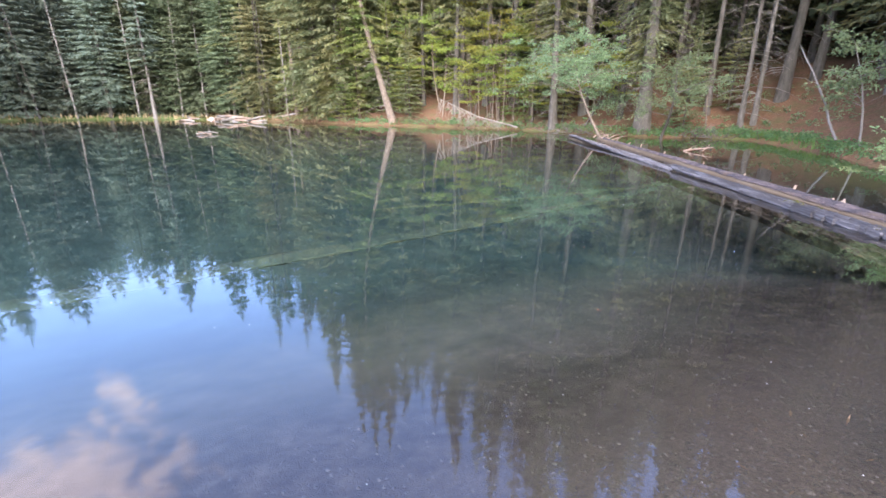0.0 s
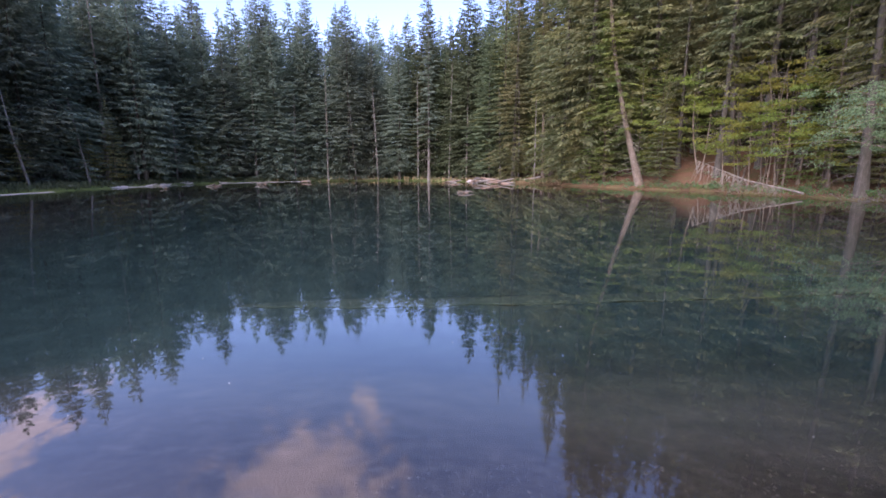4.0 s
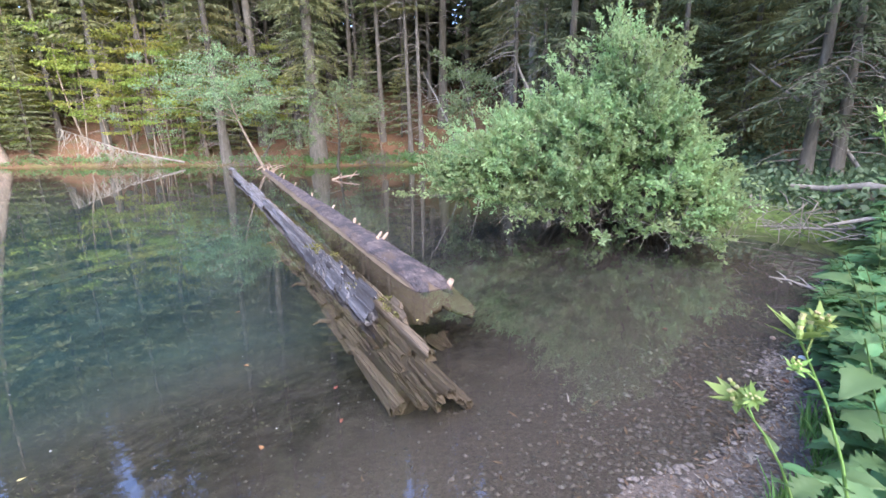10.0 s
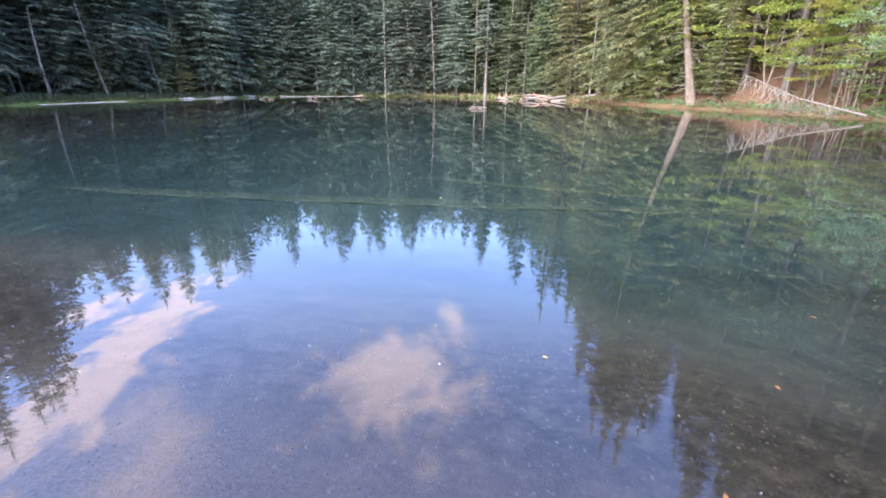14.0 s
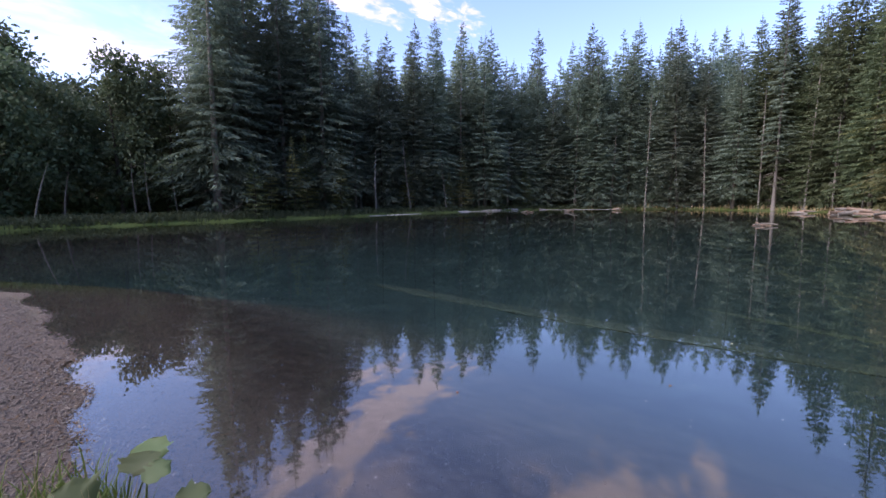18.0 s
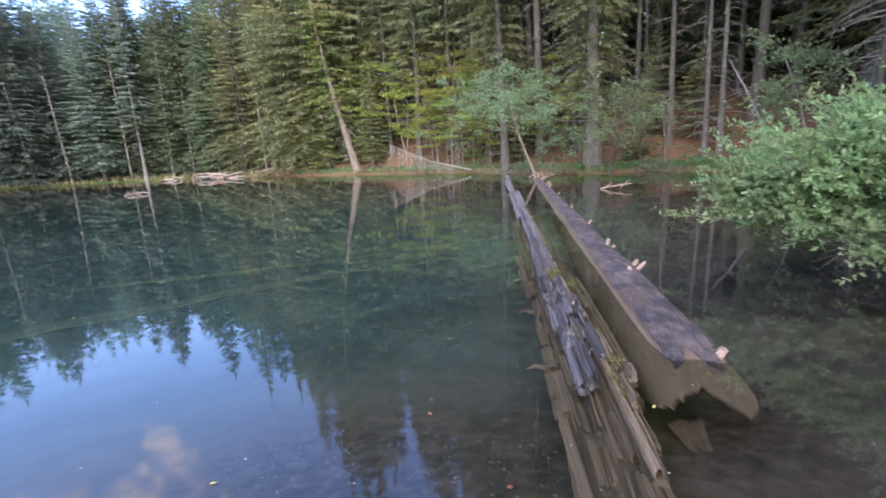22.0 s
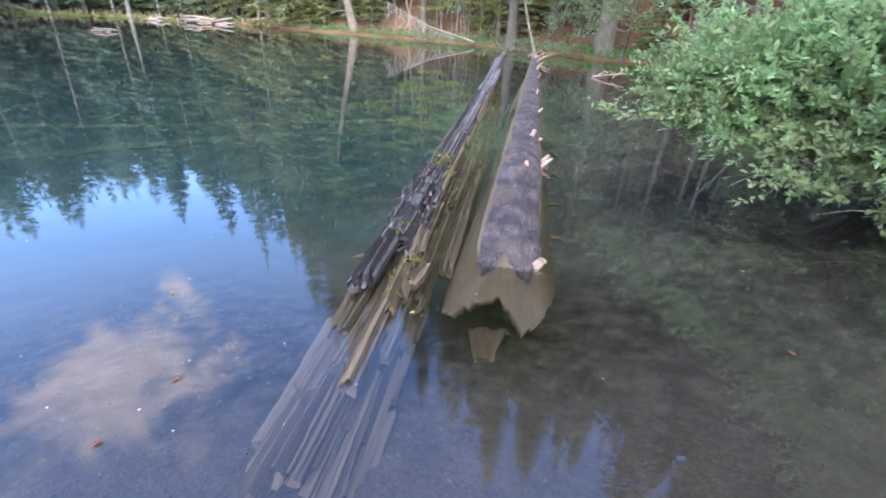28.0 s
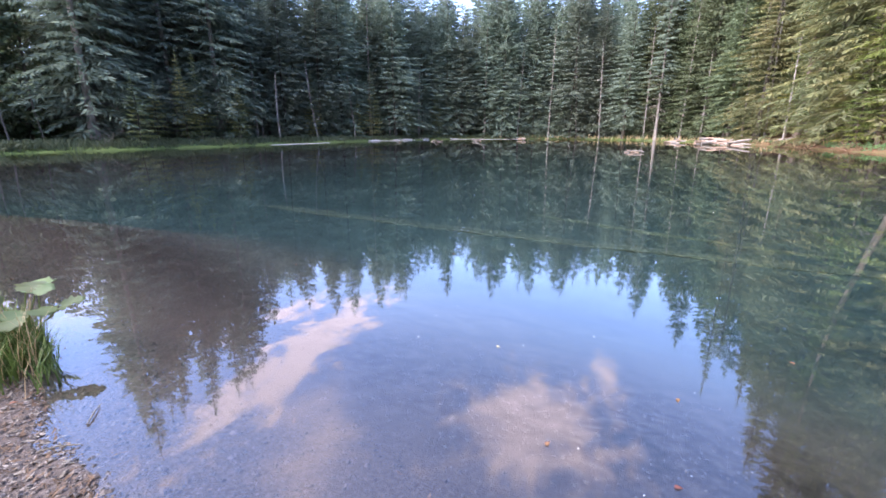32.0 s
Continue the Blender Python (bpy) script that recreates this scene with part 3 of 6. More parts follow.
def spruce_meshes(name, seed, height, crown_from, reach, radius, needles, bark, whorl=0.55, per=6, step=0.16, droop=0.35, dead=True, line=None, sparse=0.0, wide=0.085, point=0.85):
    """Trunk, crown and dead lower twigs of a spruce, each as one mesh."""
    rng = np.random.default_rng(seed)
    line = bowed((0, 0, -0.3), (rng.normal() * 0.25, rng.normal() * 0.25, height), (rng.normal() * 0.15, rng.normal() * 0.15, 0), 12) if line is None else line
    tz = np.linspace(0, 1, len(line))

    def at(z):
        k = np.interp(z, line[:, 2], np.arange(len(line)))
        i = min(int(k), len(line) - 2)
        return line[i] + (line[i + 1] - line[i]) * (k - i)

    trunk = Soup()
    rad = radius * (1 - 0.93 * tz**0.9) * (1 + 0.5 * np.exp(-tz * len(line) * 1.6))
    trunk.tube(line, rad, 9, wobble=0.1, rng=rng)
    crown = Soup()
    z = crown_from
    swell = rng.random(2) * 6.28
    while z < height - 0.15:
        f = (z - crown_from) / (height - crown_from)
        full = reach * (1 - f) ** point * (0.55 + 0.45 * min(1, f * 5 + 0.25)) + 0.05
        full *= 1 + 0.14 * math.sin(z * 0.9 + swell[0]) + 0.08 * math.sin(z * 2.3 + swell[1])
        turn = rng.random() * 6.28
        for i in range(per if f < 0.8 else 5 if f < 0.93 else 4):
            if rng.random() < sparse:
                continue
            ln = full * (0.72 + 0.45 * rng.random())
            root = at(z + rng.normal() * 0.16 * whorl)
            crown.quads(frond_quads(rng, root, turn + 6.28 * (i + 0.5 * rng.random()) / per, ln, droop * (1.1 - 0.9 * f), step * (0.75 + 0.45 * (1 - f)), 0.08 + 0.42 * f * f, wide=wide))
        z += whorl * (1.0 - 0.4 * f) * rng.uniform(0.8, 1.2)
    crown.tube([at(height - 0.8), at(height) + np.array((0, 0, 0.5))], [0.045, 0.012], 4)
    twigs = None
    if dead:
        twigs = Soup()
        for _ in range(int(16 + crown_from * 5)):
            zz = 0.9 + rng.random() * (crown_from + 1.5)
            az, ln = rng.random() * 2 * np.pi, 0.5 + rng.random() * min(2.0, reach * 0.9)
            p = at(zz)
            o = np.array((math.cos(az), math.sin(az), 0))
            q = [p + o * ln * t + np.array((0, 0, (0.1 * t - 0.45 * t * t) * ln)) for t in (0, 0.4, 0.75, 1)]
            twigs.tube(q, [0.022, 0.016, 0.01, 0.004], 3, cap=False)
            for t in (1, 2):
                e = np.array((-o[1], o[0], -0.6)) * rng.choice((-1, 1)) * 0.35 * ln
                e[2] = -abs(e[2])
                twigs.tube([q[t], q[t] + e], [0.008, 0.003], 3, cap=False)
    return trunk.mesh(name + "_trunk", bark, True), crown.mesh(name + "_crown", needles), twigs.mesh(name + "_twigs", M_TWIG) if twigs else None


def make_tree(meshes, label, m, category="tree", group="", name="spruce_tree"):
    ob = thing(name, label, category, group, m)
    part("trunk", meshes[0], ob)
    part("crown", meshes[1], ob)
    if meshes[2] is not None:
        part("deadwood", meshes[2], ob, "bare drooping grey twigs")
    return ob


def leaf_clump(rng, centre, size, n, leaf, flat=1.0, aspect=0.55):
    """n small pointed leaves scattered through an oval clump."""
    u = rng.normal(size=(n, 3))
    u /= np.linalg.norm(u, axis=1, keepdims=True)
    p = centre + u * (size * rng.random((n, 1)) ** 0.45) * np.array((1, 1, flat))
    way = u * 0.6 + rng.normal(size=(n, 3)) * 0.6 + np.array((0, 0, -0.15))
    way /= np.linalg.norm(way, axis=1, keepdims=True)
    wv = np.cross(way, rng.normal(size=(n, 3)))
    wv /= np.linalg.norm(wv, axis=1, keepdims=True) + 1e-9
    ln = (leaf * (0.7 + 0.6 * rng.random(n)))[:, None]
    mid = p + way * ln * 0.5
    return np.stack([p, mid + wv * ln * aspect * 0.5, p + way * ln, mid - wv * ln * aspect * 0.5], 1)


def broadleaf_meshes(name, seed, line, radius, limbs, clumps, clump_size, leaf, per, leaves, bark, flat=0.6, limb_len=2.0, from_t=0.4, aspect=0.55, lean=(0, 0, 0), rise=(0.25, 0.4)):
    """Trunk along a line, limbs that leave it, and leaf clumps along the limbs."""
    rng = np.random.default_rng(seed)
    line = np.array(line, float)
    n = len(line)
    trunk = Soup()
    trunk.tube(line, radius * (1 - 0.8 * np.linspace(0, 1, n)), 8, wobble=0.12, rng=rng)
    crown, wood = Soup(), Soup()
    for i in range(limbs):
        t = from_t + (1 - from_t) * (i + rng.random()) / limbs
        k = t * (n - 1)
        a = min(int(k), n - 2)
        p = line[a] + (line[a + 1] - line[a]) * (k - a)
        az = rng.random() * 2 * np.pi
        ln = limb_len * (0.6 + 0.7 * rng.random()) * (1.15 - 0.7 * t)
        o = np.array((math.cos(az), math.sin(az), rise[0] + rise[1] * rng.random())) + np.array(lean)
        q = [p, p + o * ln * 0.5 + (0, 0, 0.05 * ln), p + o * ln + (0, 0, -0.08 * ln)]
        wood.tube(q, [radius * 0.3 * (1.2 - t), radius * 0.16, 0.008], 5, cap=False)
        for c in range(clumps):
            s = 0.35 + 0.65 * (c + rng.random()) / clumps
            centre = q[0] + (q[2] - q[0]) * s + rng.normal(size=3) * 0.18 * ln * np.array((1, 1, 0.5 if rise[1] > 0.2 else 0.12))
            crown.quads(leaf_clump(rng, centre, clump_size * (0.6 + 0.7 * rng.random()), per, leaf, flat, aspect))
    crown.quads(leaf_clump(rng, line[-1], clump_size, per, leaf, 0.9, aspect))
    return trunk.mesh(name + "_trunk", bark, True), crown.mesh(name + "_crown", leaves), wood.mesh(name + "_limbs", bark, True)


def make_broadleaf(meshes, label, m, name="broadleaf_tree", category="tree", group=""):
    ob = thing(name, label, category, group, m)
    part("trunk", meshes[0], ob)
    part("crown", meshes[1], ob)
    part("branchwork", meshes[2], ob)
    return ob


def stand(x, y, turn=0.0, scale=1.0, lift=0.0):
    return Matrix.LocRotScale((x, y, ground_z(x, y) - 0.05 + lift), Euler((0, 0, radians(turn))), (scale, scale, scale))


TREES = np.random.default_rng(5)
# kinds of spruce: bank trees with bare lower trunks, full-skirted trees, far trees
BANK = [spruce_meshes(f"bank_spruce_{i}", 20 + i, 32 + 2 * i, (7.0, 4.6, 9.0, 3.4)[i], 3.2 + 0.25 * i, (0.21, 0.18, 0.23, 0.19)[i], M_NEEDLES, M_BARK, 0.75, 7, 0.16, 0.45, sparse=0.12, wide=0.05, point=0.9) for i in range(4)]
SKIRT = [spruce_meshes(f"skirt_spruce_{i}", 40 + i, 27 + 3 * i, 0.7, 4.4, 0.3, M_NEEDLES, M_BARK, 0.7, 8, 0.18, 0.5, dead=False, wide=0.055, point=1.0) for i in range(2)]
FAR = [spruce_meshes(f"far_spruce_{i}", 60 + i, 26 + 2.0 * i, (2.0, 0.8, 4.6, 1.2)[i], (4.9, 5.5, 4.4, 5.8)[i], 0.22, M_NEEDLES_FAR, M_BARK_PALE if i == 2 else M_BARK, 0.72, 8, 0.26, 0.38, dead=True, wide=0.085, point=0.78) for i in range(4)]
# Far crowns again, dimmed by the shade-toned needle colour, for one shore stretch.
FAR_DIM = []
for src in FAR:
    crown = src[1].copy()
    crown.materials[0] = M_NEEDLES_SHADE
    FAR_DIM.append((src[0], crown, src[2]))
YOUNG = [spruce_meshes(f"young_spruce_{i}", 80 + i, 6.0 + 2.5 * i, 0.5, 1.5, 0.07, M_NEEDLES, M_BARK, 0.42, 6, 0.12, 0.3, dead=False, wide=0.04) for i in range(2)]
SHADY = [spruce_meshes(f"path_spruce_{i}", 44 + i, 28 + 3 * i, 1.2, 5.6, 0.3, M_NEEDLES_FAR, M_BARK_PALE, 0.75, 8, 0.22, 0.55, dead=True, wide=0.07, point=0.95, sparse=0.08) for i in range(2)]
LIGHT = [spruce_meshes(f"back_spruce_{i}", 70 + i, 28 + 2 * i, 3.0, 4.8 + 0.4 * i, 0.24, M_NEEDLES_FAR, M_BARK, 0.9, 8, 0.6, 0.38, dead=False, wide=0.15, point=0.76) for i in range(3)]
DARK = [spruce_meshes(f"slope_spruce_{i}", 75 + i, 32 + 2 * i, 5.0, 3.2, 0.26, M_NEEDLES_SHADE, M_BARK, 0.85, 6, 0.7, 0.45, dead=False, wide=0.2, point=0.85) for i in range(3)]
THICKET = [spruce_meshes(f"thicket_spruce_{i}", 86 + i, 7 + 3 * i, 0.5, 1.8, 0.08, M_NEEDLES, M_BARK, 0.6, 6, 0.3, 0.3, dead=False, wide=0.11) for i in range(2)]
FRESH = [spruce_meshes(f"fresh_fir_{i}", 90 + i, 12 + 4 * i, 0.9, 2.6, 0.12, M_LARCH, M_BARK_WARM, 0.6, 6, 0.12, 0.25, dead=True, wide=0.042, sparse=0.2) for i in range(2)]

LABELS = {
    "bank": "tall spruce with bare grey lower trunk and dead twigs",
    "skirt": "dark full spruce with drooping branches down to the ground",
    "far": "tall dark blue-green spruce in the forest across the pond",
    "young": "small young dark green spruce on the bank",
    "fresh": "slender yellow-green young fir on the bank",
}
FOREST = []


def free_of(x, y, gap):
    if y < -15 and x > 1.4 + (y - 2.7) * 0.62:
        return False  # the open road end, where only leafy trees stand
    return all((x - a) ** 2 + (y - b) ** 2 > gap * gap for a, b in FOREST)


def joined_mesh(name, pieces, material):
    """One mesh from copies of others, each moved by its own matrix."""
    vs, fs, at = [], [], 0
    for me, m in pieces:
        v = np.empty(len(me.vertices) * 3)
        me.vertices.foreach_get("co", v)
        r = np.array(m)
        vs.append(v.reshape(-1, 3) @ r[:3, :3].T + r[:3, 3])
        fs += [tuple(i + at for i in p.vertices) for p in me.polygons]
        at += len(me.vertices)
    s = Soup()
    s.v, s.f = vs, fs
    return s.mesh(name, material)


def woods(label, kinds, n, xr, yr, gap, dmin, dmax, scale):
    """Back rows of forest that nobody can count, as one thing."""
    crowns, trunks = [], []
    xs, ys = TREES.uniform(*xr, n * 25), TREES.uniform(*yr, n * 25)
    for x, y, d in zip(xs, ys, shore_distance(xs, ys)):
        if len(crowns) >= n:
            break
        if dmin < d < dmax and free_of(x, y, gap):
            FOREST.append((x, y))
            k, m = kinds[int(TREES.integers(len(kinds)))], stand(x, y, TREES.uniform(0, 360), TREES.uniform(*scale))
            crowns.append((k[1], m)), trunks.append((k[0], m))
    ob = tagged(new("woods", joined_mesh("woods", crowns, kinds[0][1].materials[0])), label, "forest", kind="stuff")
    part("trunks", joined_mesh("wood_trunks", trunks, M_BARK), ob)["kind"] = "stuff"


def plant_row(kinds, key, n, xr, yr, gap, dmin, dmax, scale=(0.85, 1.15), group=""):
    """n trees strewn over a stretch of the plan, kept off the water and off one another."""
    made, tries = 0, 0
    xs, ys = TREES.uniform(*xr, n * 25), TREES.uniform(*yr, n * 25)
    ds = shore_distance(xs, ys)
    for x, y, d in zip(xs, ys, ds):
        if made >= n:
            break
        if not dmin < d < dmax or not free_of(x, y, gap) or math.hypot(x - 1.5, y - 1) < 5.5:
            continue
        FOREST.append((x, y))
        k = int(TREES.integers(len(kinds)))
        make_tree(kinds[k], LABELS[key], stand(x, y, TREES.uniform(0, 360), TREES.uniform(*scale)), group=group)
        made += 1


# named trees of the hillside bank
def put_tree(meshes, key, x, y, scale=1.0, turn=0.0, label="", name="spruce_tree"):
    FOREST.append((x, y))
    return make_tree(meshes, label or LABELS[key], stand(x, y, turn, scale), group="trees on the hillside bank", name=name)


lean_line = bowed((0, 0, -0.3), (-6.0, -0.6, 34), (-2.6, -0.3, 0), 14)
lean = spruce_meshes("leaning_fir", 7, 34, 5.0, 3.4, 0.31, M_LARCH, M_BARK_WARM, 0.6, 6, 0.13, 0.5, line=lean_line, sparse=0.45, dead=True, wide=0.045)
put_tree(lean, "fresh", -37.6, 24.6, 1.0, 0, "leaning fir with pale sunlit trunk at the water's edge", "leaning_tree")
mid_tree = spruce_meshes("shore_spruce", 8, 33, 7.0, 3.0, 0.28, M_NEEDLES, M_BARK, 0.6, 6, 0.13, 0.5, sparse=0.15, wide=0.045)
put_tree(mid_tree, "bank", -20.6, 27.3)
big_tree = spruce_meshes("shaggy_spruce", 9, 36, 4.2, 3.2, 0.42, M_NEEDLES, M_BARK, 0.5, 7, 0.12, 0.75, sparse=0.1, wide=0.04)
put_tree(big_tree, "bank", -13.7, 27.5, label="stout old spruce with shaggy hanging branches beside the cove")
pair = spruce_meshes("slim_spruce", 10, 30, 9.0, 2.0, 0.145, M_NEEDLES, M_BARK, 0.65, 6, 0.13, 0.4, sparse=0.2, wide=0.045)
pair_grey = spruce_meshes("grey_slim_spruce", 11, 30, 8.0, 2.3, 0.16, M_NEEDLES, M_BARK, 0.65, 6, 0.12, 0.45, sparse=0.1, wide=0.04)
for dx, dy in ((0, 0), (0.62, 0.4)):
    put_tree(pair, "bank", -9.0 + dx, 31.4 + dy, 1.0, 90 * dx, "slim spruce of a close pair on the rusty slope")
NEAR = spruce_meshes("cove_spruce", 12, 24, 2.2, 2.7, 0.145, M_NEEDLES_SHADE, M_BARK, 0.7, 6, 0.095, 0.6, sparse=0.1, wide=0.024)
for x, y, sc in ((1.35, 17.6, 1.0), (6.4, 19.8, 1.0), (6.7, 14.3, 0.9), (7.25, 14.2, 0.85), (-0.6, 19.8, 0.7), (4.0, 22.5, 1.0), (9.6, 16.0, 1.1), (11.5, 21, 1.0)):
    put_tree(NEAR if x > 1 else pair_grey, "bank", x, y, sc * 0.9, TREES.uniform(0, 360))
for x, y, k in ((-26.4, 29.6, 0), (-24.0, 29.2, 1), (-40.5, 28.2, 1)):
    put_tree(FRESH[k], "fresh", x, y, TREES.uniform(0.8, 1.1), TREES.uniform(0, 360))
for x, y, sc in ((-41.6, 28.2, 1.42), (-45.4, 25.9, 1.5), (-46.0, 23.6, 1.42), (-49.5, 22.9, 1.35), (-44.0, 27.5, 1.5)):
    put_tree(SKIRT[int(TREES.integers(2))], "skirt", x, y, sc, TREES.uniform(0, 360))
for x, y, k, sc in ((-31.0, 31.0, 0, 1.32), (-28.2, 32.0, 2, 1.26), (-25.4, 31.6, 0, 1.36), (-22.4, 32.4, 2, 1.25), (-34.2, 31.0, 2, 1.24), (-18.6, 32.6, 0, 1.3)):
    put_tree(BANK[k], "bank", x, y, sc, TREES.uniform(0, 360))
for x, y in ((-13.5, 41.5), (-16.0, 44.5), (-10.6, 43.5), (-18.4, 48.0), (-38.0, 41.5), (-41.2, 44.0), (-35.6, 43.0), (-46.0, 47.0), (-42.6, 34.6), (-39.0, 36.8), (-47.5, 39.0), (-52.5, 42.0), (-36.0, 35.0)):
    put_tree(SKIRT[int(-x) % 2], "skirt", x, y, 0.95, 40 * x)
HIGH = [BANK[0], BANK[2], pair, pair_grey]
plant_row(HIGH, "bank", 24, (-34, -6), (27, 44), 2.6, 2.5, 15, (1.0, 1.35), group="trees on the hillside bank")
plant_row(BANK, "bank", 12, (-60, -35), (22, 44), 2.6, 2.5, 15, (0.9, 1.15), group="trees on the hillside bank")
plant_row(BANK, "bank", 14, (-5, 16), (18, 42), 2.6, 2.5, 15, (0.85, 1.1), group="trees on the hillside bank")
plant_row(BANK, "bank", 6, (-14, 5), (34, 50), 2.4, 3, 24, (0.85, 1.1), group="trees on the hillside bank")
plant_row([NEAR], "bank", 7, (0, 18), (17, 30), 2.2, 2.5, 14, (0.6, 1.1), group="trees on the hillside bank")
plant_row(SKIRT, "skirt", 9, (4, 17), (16, 26), 1.8, 3.0, 16, (0.3, 0.5), group="trees on the hillside bank")
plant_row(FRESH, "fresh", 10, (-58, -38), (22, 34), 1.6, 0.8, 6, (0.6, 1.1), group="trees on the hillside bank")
plant_row(YOUNG, "young", 12, (-58, 10), (20, 40), 1.5, 1.0, 10, group="young trees")
plant_row(SKIRT, "skirt", 9, (-64, -37), (19, 36), 2.6, 0.9, 8, (0.95, 1.3), group="trees on the hillside bank")
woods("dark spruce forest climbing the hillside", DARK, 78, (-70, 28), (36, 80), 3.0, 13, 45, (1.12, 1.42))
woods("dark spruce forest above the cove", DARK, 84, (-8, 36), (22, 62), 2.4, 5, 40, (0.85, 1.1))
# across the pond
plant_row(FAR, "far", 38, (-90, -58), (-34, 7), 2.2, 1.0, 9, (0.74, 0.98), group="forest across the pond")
plant_row(FAR_DIM, "far", 16, (-90, -54), (7, 28), 2.2, 1.0, 9, (0.8, 1.0), group="forest across the pond")
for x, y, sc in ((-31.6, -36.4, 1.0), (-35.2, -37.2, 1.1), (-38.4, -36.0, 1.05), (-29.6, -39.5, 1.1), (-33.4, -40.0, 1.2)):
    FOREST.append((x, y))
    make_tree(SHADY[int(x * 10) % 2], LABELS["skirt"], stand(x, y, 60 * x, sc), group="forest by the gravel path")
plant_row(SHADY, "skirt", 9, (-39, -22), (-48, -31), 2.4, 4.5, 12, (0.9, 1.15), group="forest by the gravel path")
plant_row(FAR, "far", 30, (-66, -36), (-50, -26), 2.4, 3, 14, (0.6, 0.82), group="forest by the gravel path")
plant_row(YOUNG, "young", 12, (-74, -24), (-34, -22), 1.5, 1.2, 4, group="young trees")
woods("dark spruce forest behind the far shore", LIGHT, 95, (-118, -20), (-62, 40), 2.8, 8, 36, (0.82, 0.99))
for k in range(18):
    x, y = ((-73.2, -10.5), (-74.2, -5.5), (-74.6, -1.0), (-74.0, 2.6), (-73.4, 6.2), (-71.8, 9.0), (-69.4, 12.4), (-66.6, 14.6), (-63.6, 16.6), (-60.4, 18.0), (-57.0, 19.4), (-53.6, 20.2), (-69.0, -18.5), (-62.6, -23.0), (-57.0, -25.2), (-50.4, -27.0), (-44.2, -28.6), (-38.4, -29.6))[k]
    x, y = x - 1.2, y + (1.2 if y > 10 else -1.0 if y < -15 else 0)
    h = TREES.uniform(11, 19) * (0.55 if k >= 12 else 1.0)
    ob = thing("dead_spruce", "slender bare grey dead spruce standing on the far shore", "tree", "dead trees on the far shore", stand(x, y))
    s = Soup()
    line = bowed((0, 0, -0.3), (TREES.normal() * 0.6, TREES.normal() * 0.5, h), (TREES.normal() * 0.15, 0, 0), 8)
    s.tube(line, np.linspace(0.13, 0.03, 8), 7)
    part("trunk", s.mesh("dead_trunk", M_BARK_PALE, True), ob)
    s = Soup()
    for _ in range(46):
        t = 0.2 + 0.78 * TREES.random()
        p = line[0] + (line[-1] - line[0]) * t
        a, ln = TREES.random() * 6.28, TREES.uniform(0.3, 1.5) * (1.15 - t)
        o = np.array((math.cos(a), math.sin(a), -0.35)) * ln
        s.tube([p, p + o * 0.6 + (0, 0, 0.08), p + o], [0.018, 0.012, 0.005], 3, cap=False)
    part("deadwood", s.mesh("dead_twigs", M_TWIG), ob, "bare drooping grey twigs")["kind"] = "stuff"
for x, y, k, sc in ((-77.6, -14.2, 1, 0.92), (-79.5, -15.6, 3, 0.9), (-76.6, -12.6, 3, 0.86), (-84.0, -16.0, 1, 0.95), (-78.6, -9.5, 1, 0.93), (-79.2, -2.9, 3, 0.88)):
    FOREST.append((x, y))
    make_tree(FAR[k], LABELS["far"], stand(x, y, 30 * x, sc), group="forest across the pond")
# behind and beside the walker; the woods are unseen, added for reflections and shade
plant_row(BANK, "bank", 12, (8.5, 22), (12, 26), 2.6, 4.0, 16, (0.8, 1.0), group="forest behind the beach")
woods("unseen spruce forest added behind the beach", LIGHT, 30, (24, 48), (-45, 16), 3.6, 16.0, 60, (0.8, 1.0))

# broadleaf trees at the road end of the pond
DECID = [broadleaf_meshes(f"dark_broadleaf_{i}", 110 + i, bowed((0, 0, -0.2), (0.8, 0.3, 9 + 2 * i), (0.4, 0, 0), 7), 0.16, 22, 4, 1.1, 0.3, 80, M_DECID, M_BARK, 0.8, 3.6, 0.1) for i in range(2)]
for i, (x, y) in enumerate(((-6, -42), (-1, -41.5), (-10, -43), (4, -40), (-14, -42.5), (-18, -41.5), (-4, -46), (-12, -48), (9, -42), (-22, -42), (-17, -47), (2, -46), (-24, -45), (-8, -49))):
    FOREST.append((x, y))
    make_broadleaf(DECID[i % 2], "dark leafy deciduous tree beside the gravel path", stand(x, y, 50 * i, 1.1 + 0.08 * (i % 4)), group="leafy trees by the path")

crowns = []
for i in range(18):
    x, y = TREES.uniform(-34, 18), TREES.uniform(-68, -47)
    crowns.append((DECID[i % 2][1], stand(x, y, 40 * i, TREES.uniform(1.0, 1.35))))
tagged(new("woods", joined_mesh("leafy_woods", crowns, M_DECID)), "dark leafy woods behind the gravel path", "forest", kind="stuff")

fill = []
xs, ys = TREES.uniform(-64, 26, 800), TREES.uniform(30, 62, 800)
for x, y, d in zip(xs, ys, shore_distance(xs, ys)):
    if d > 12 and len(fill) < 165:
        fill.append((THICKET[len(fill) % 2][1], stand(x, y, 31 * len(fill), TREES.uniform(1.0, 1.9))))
tagged(new("woods", joined_mesh("young_woods", fill, M_NEEDLES_SHADE)), "dark young spruces crowding the hillside", "forest", kind="stuff")

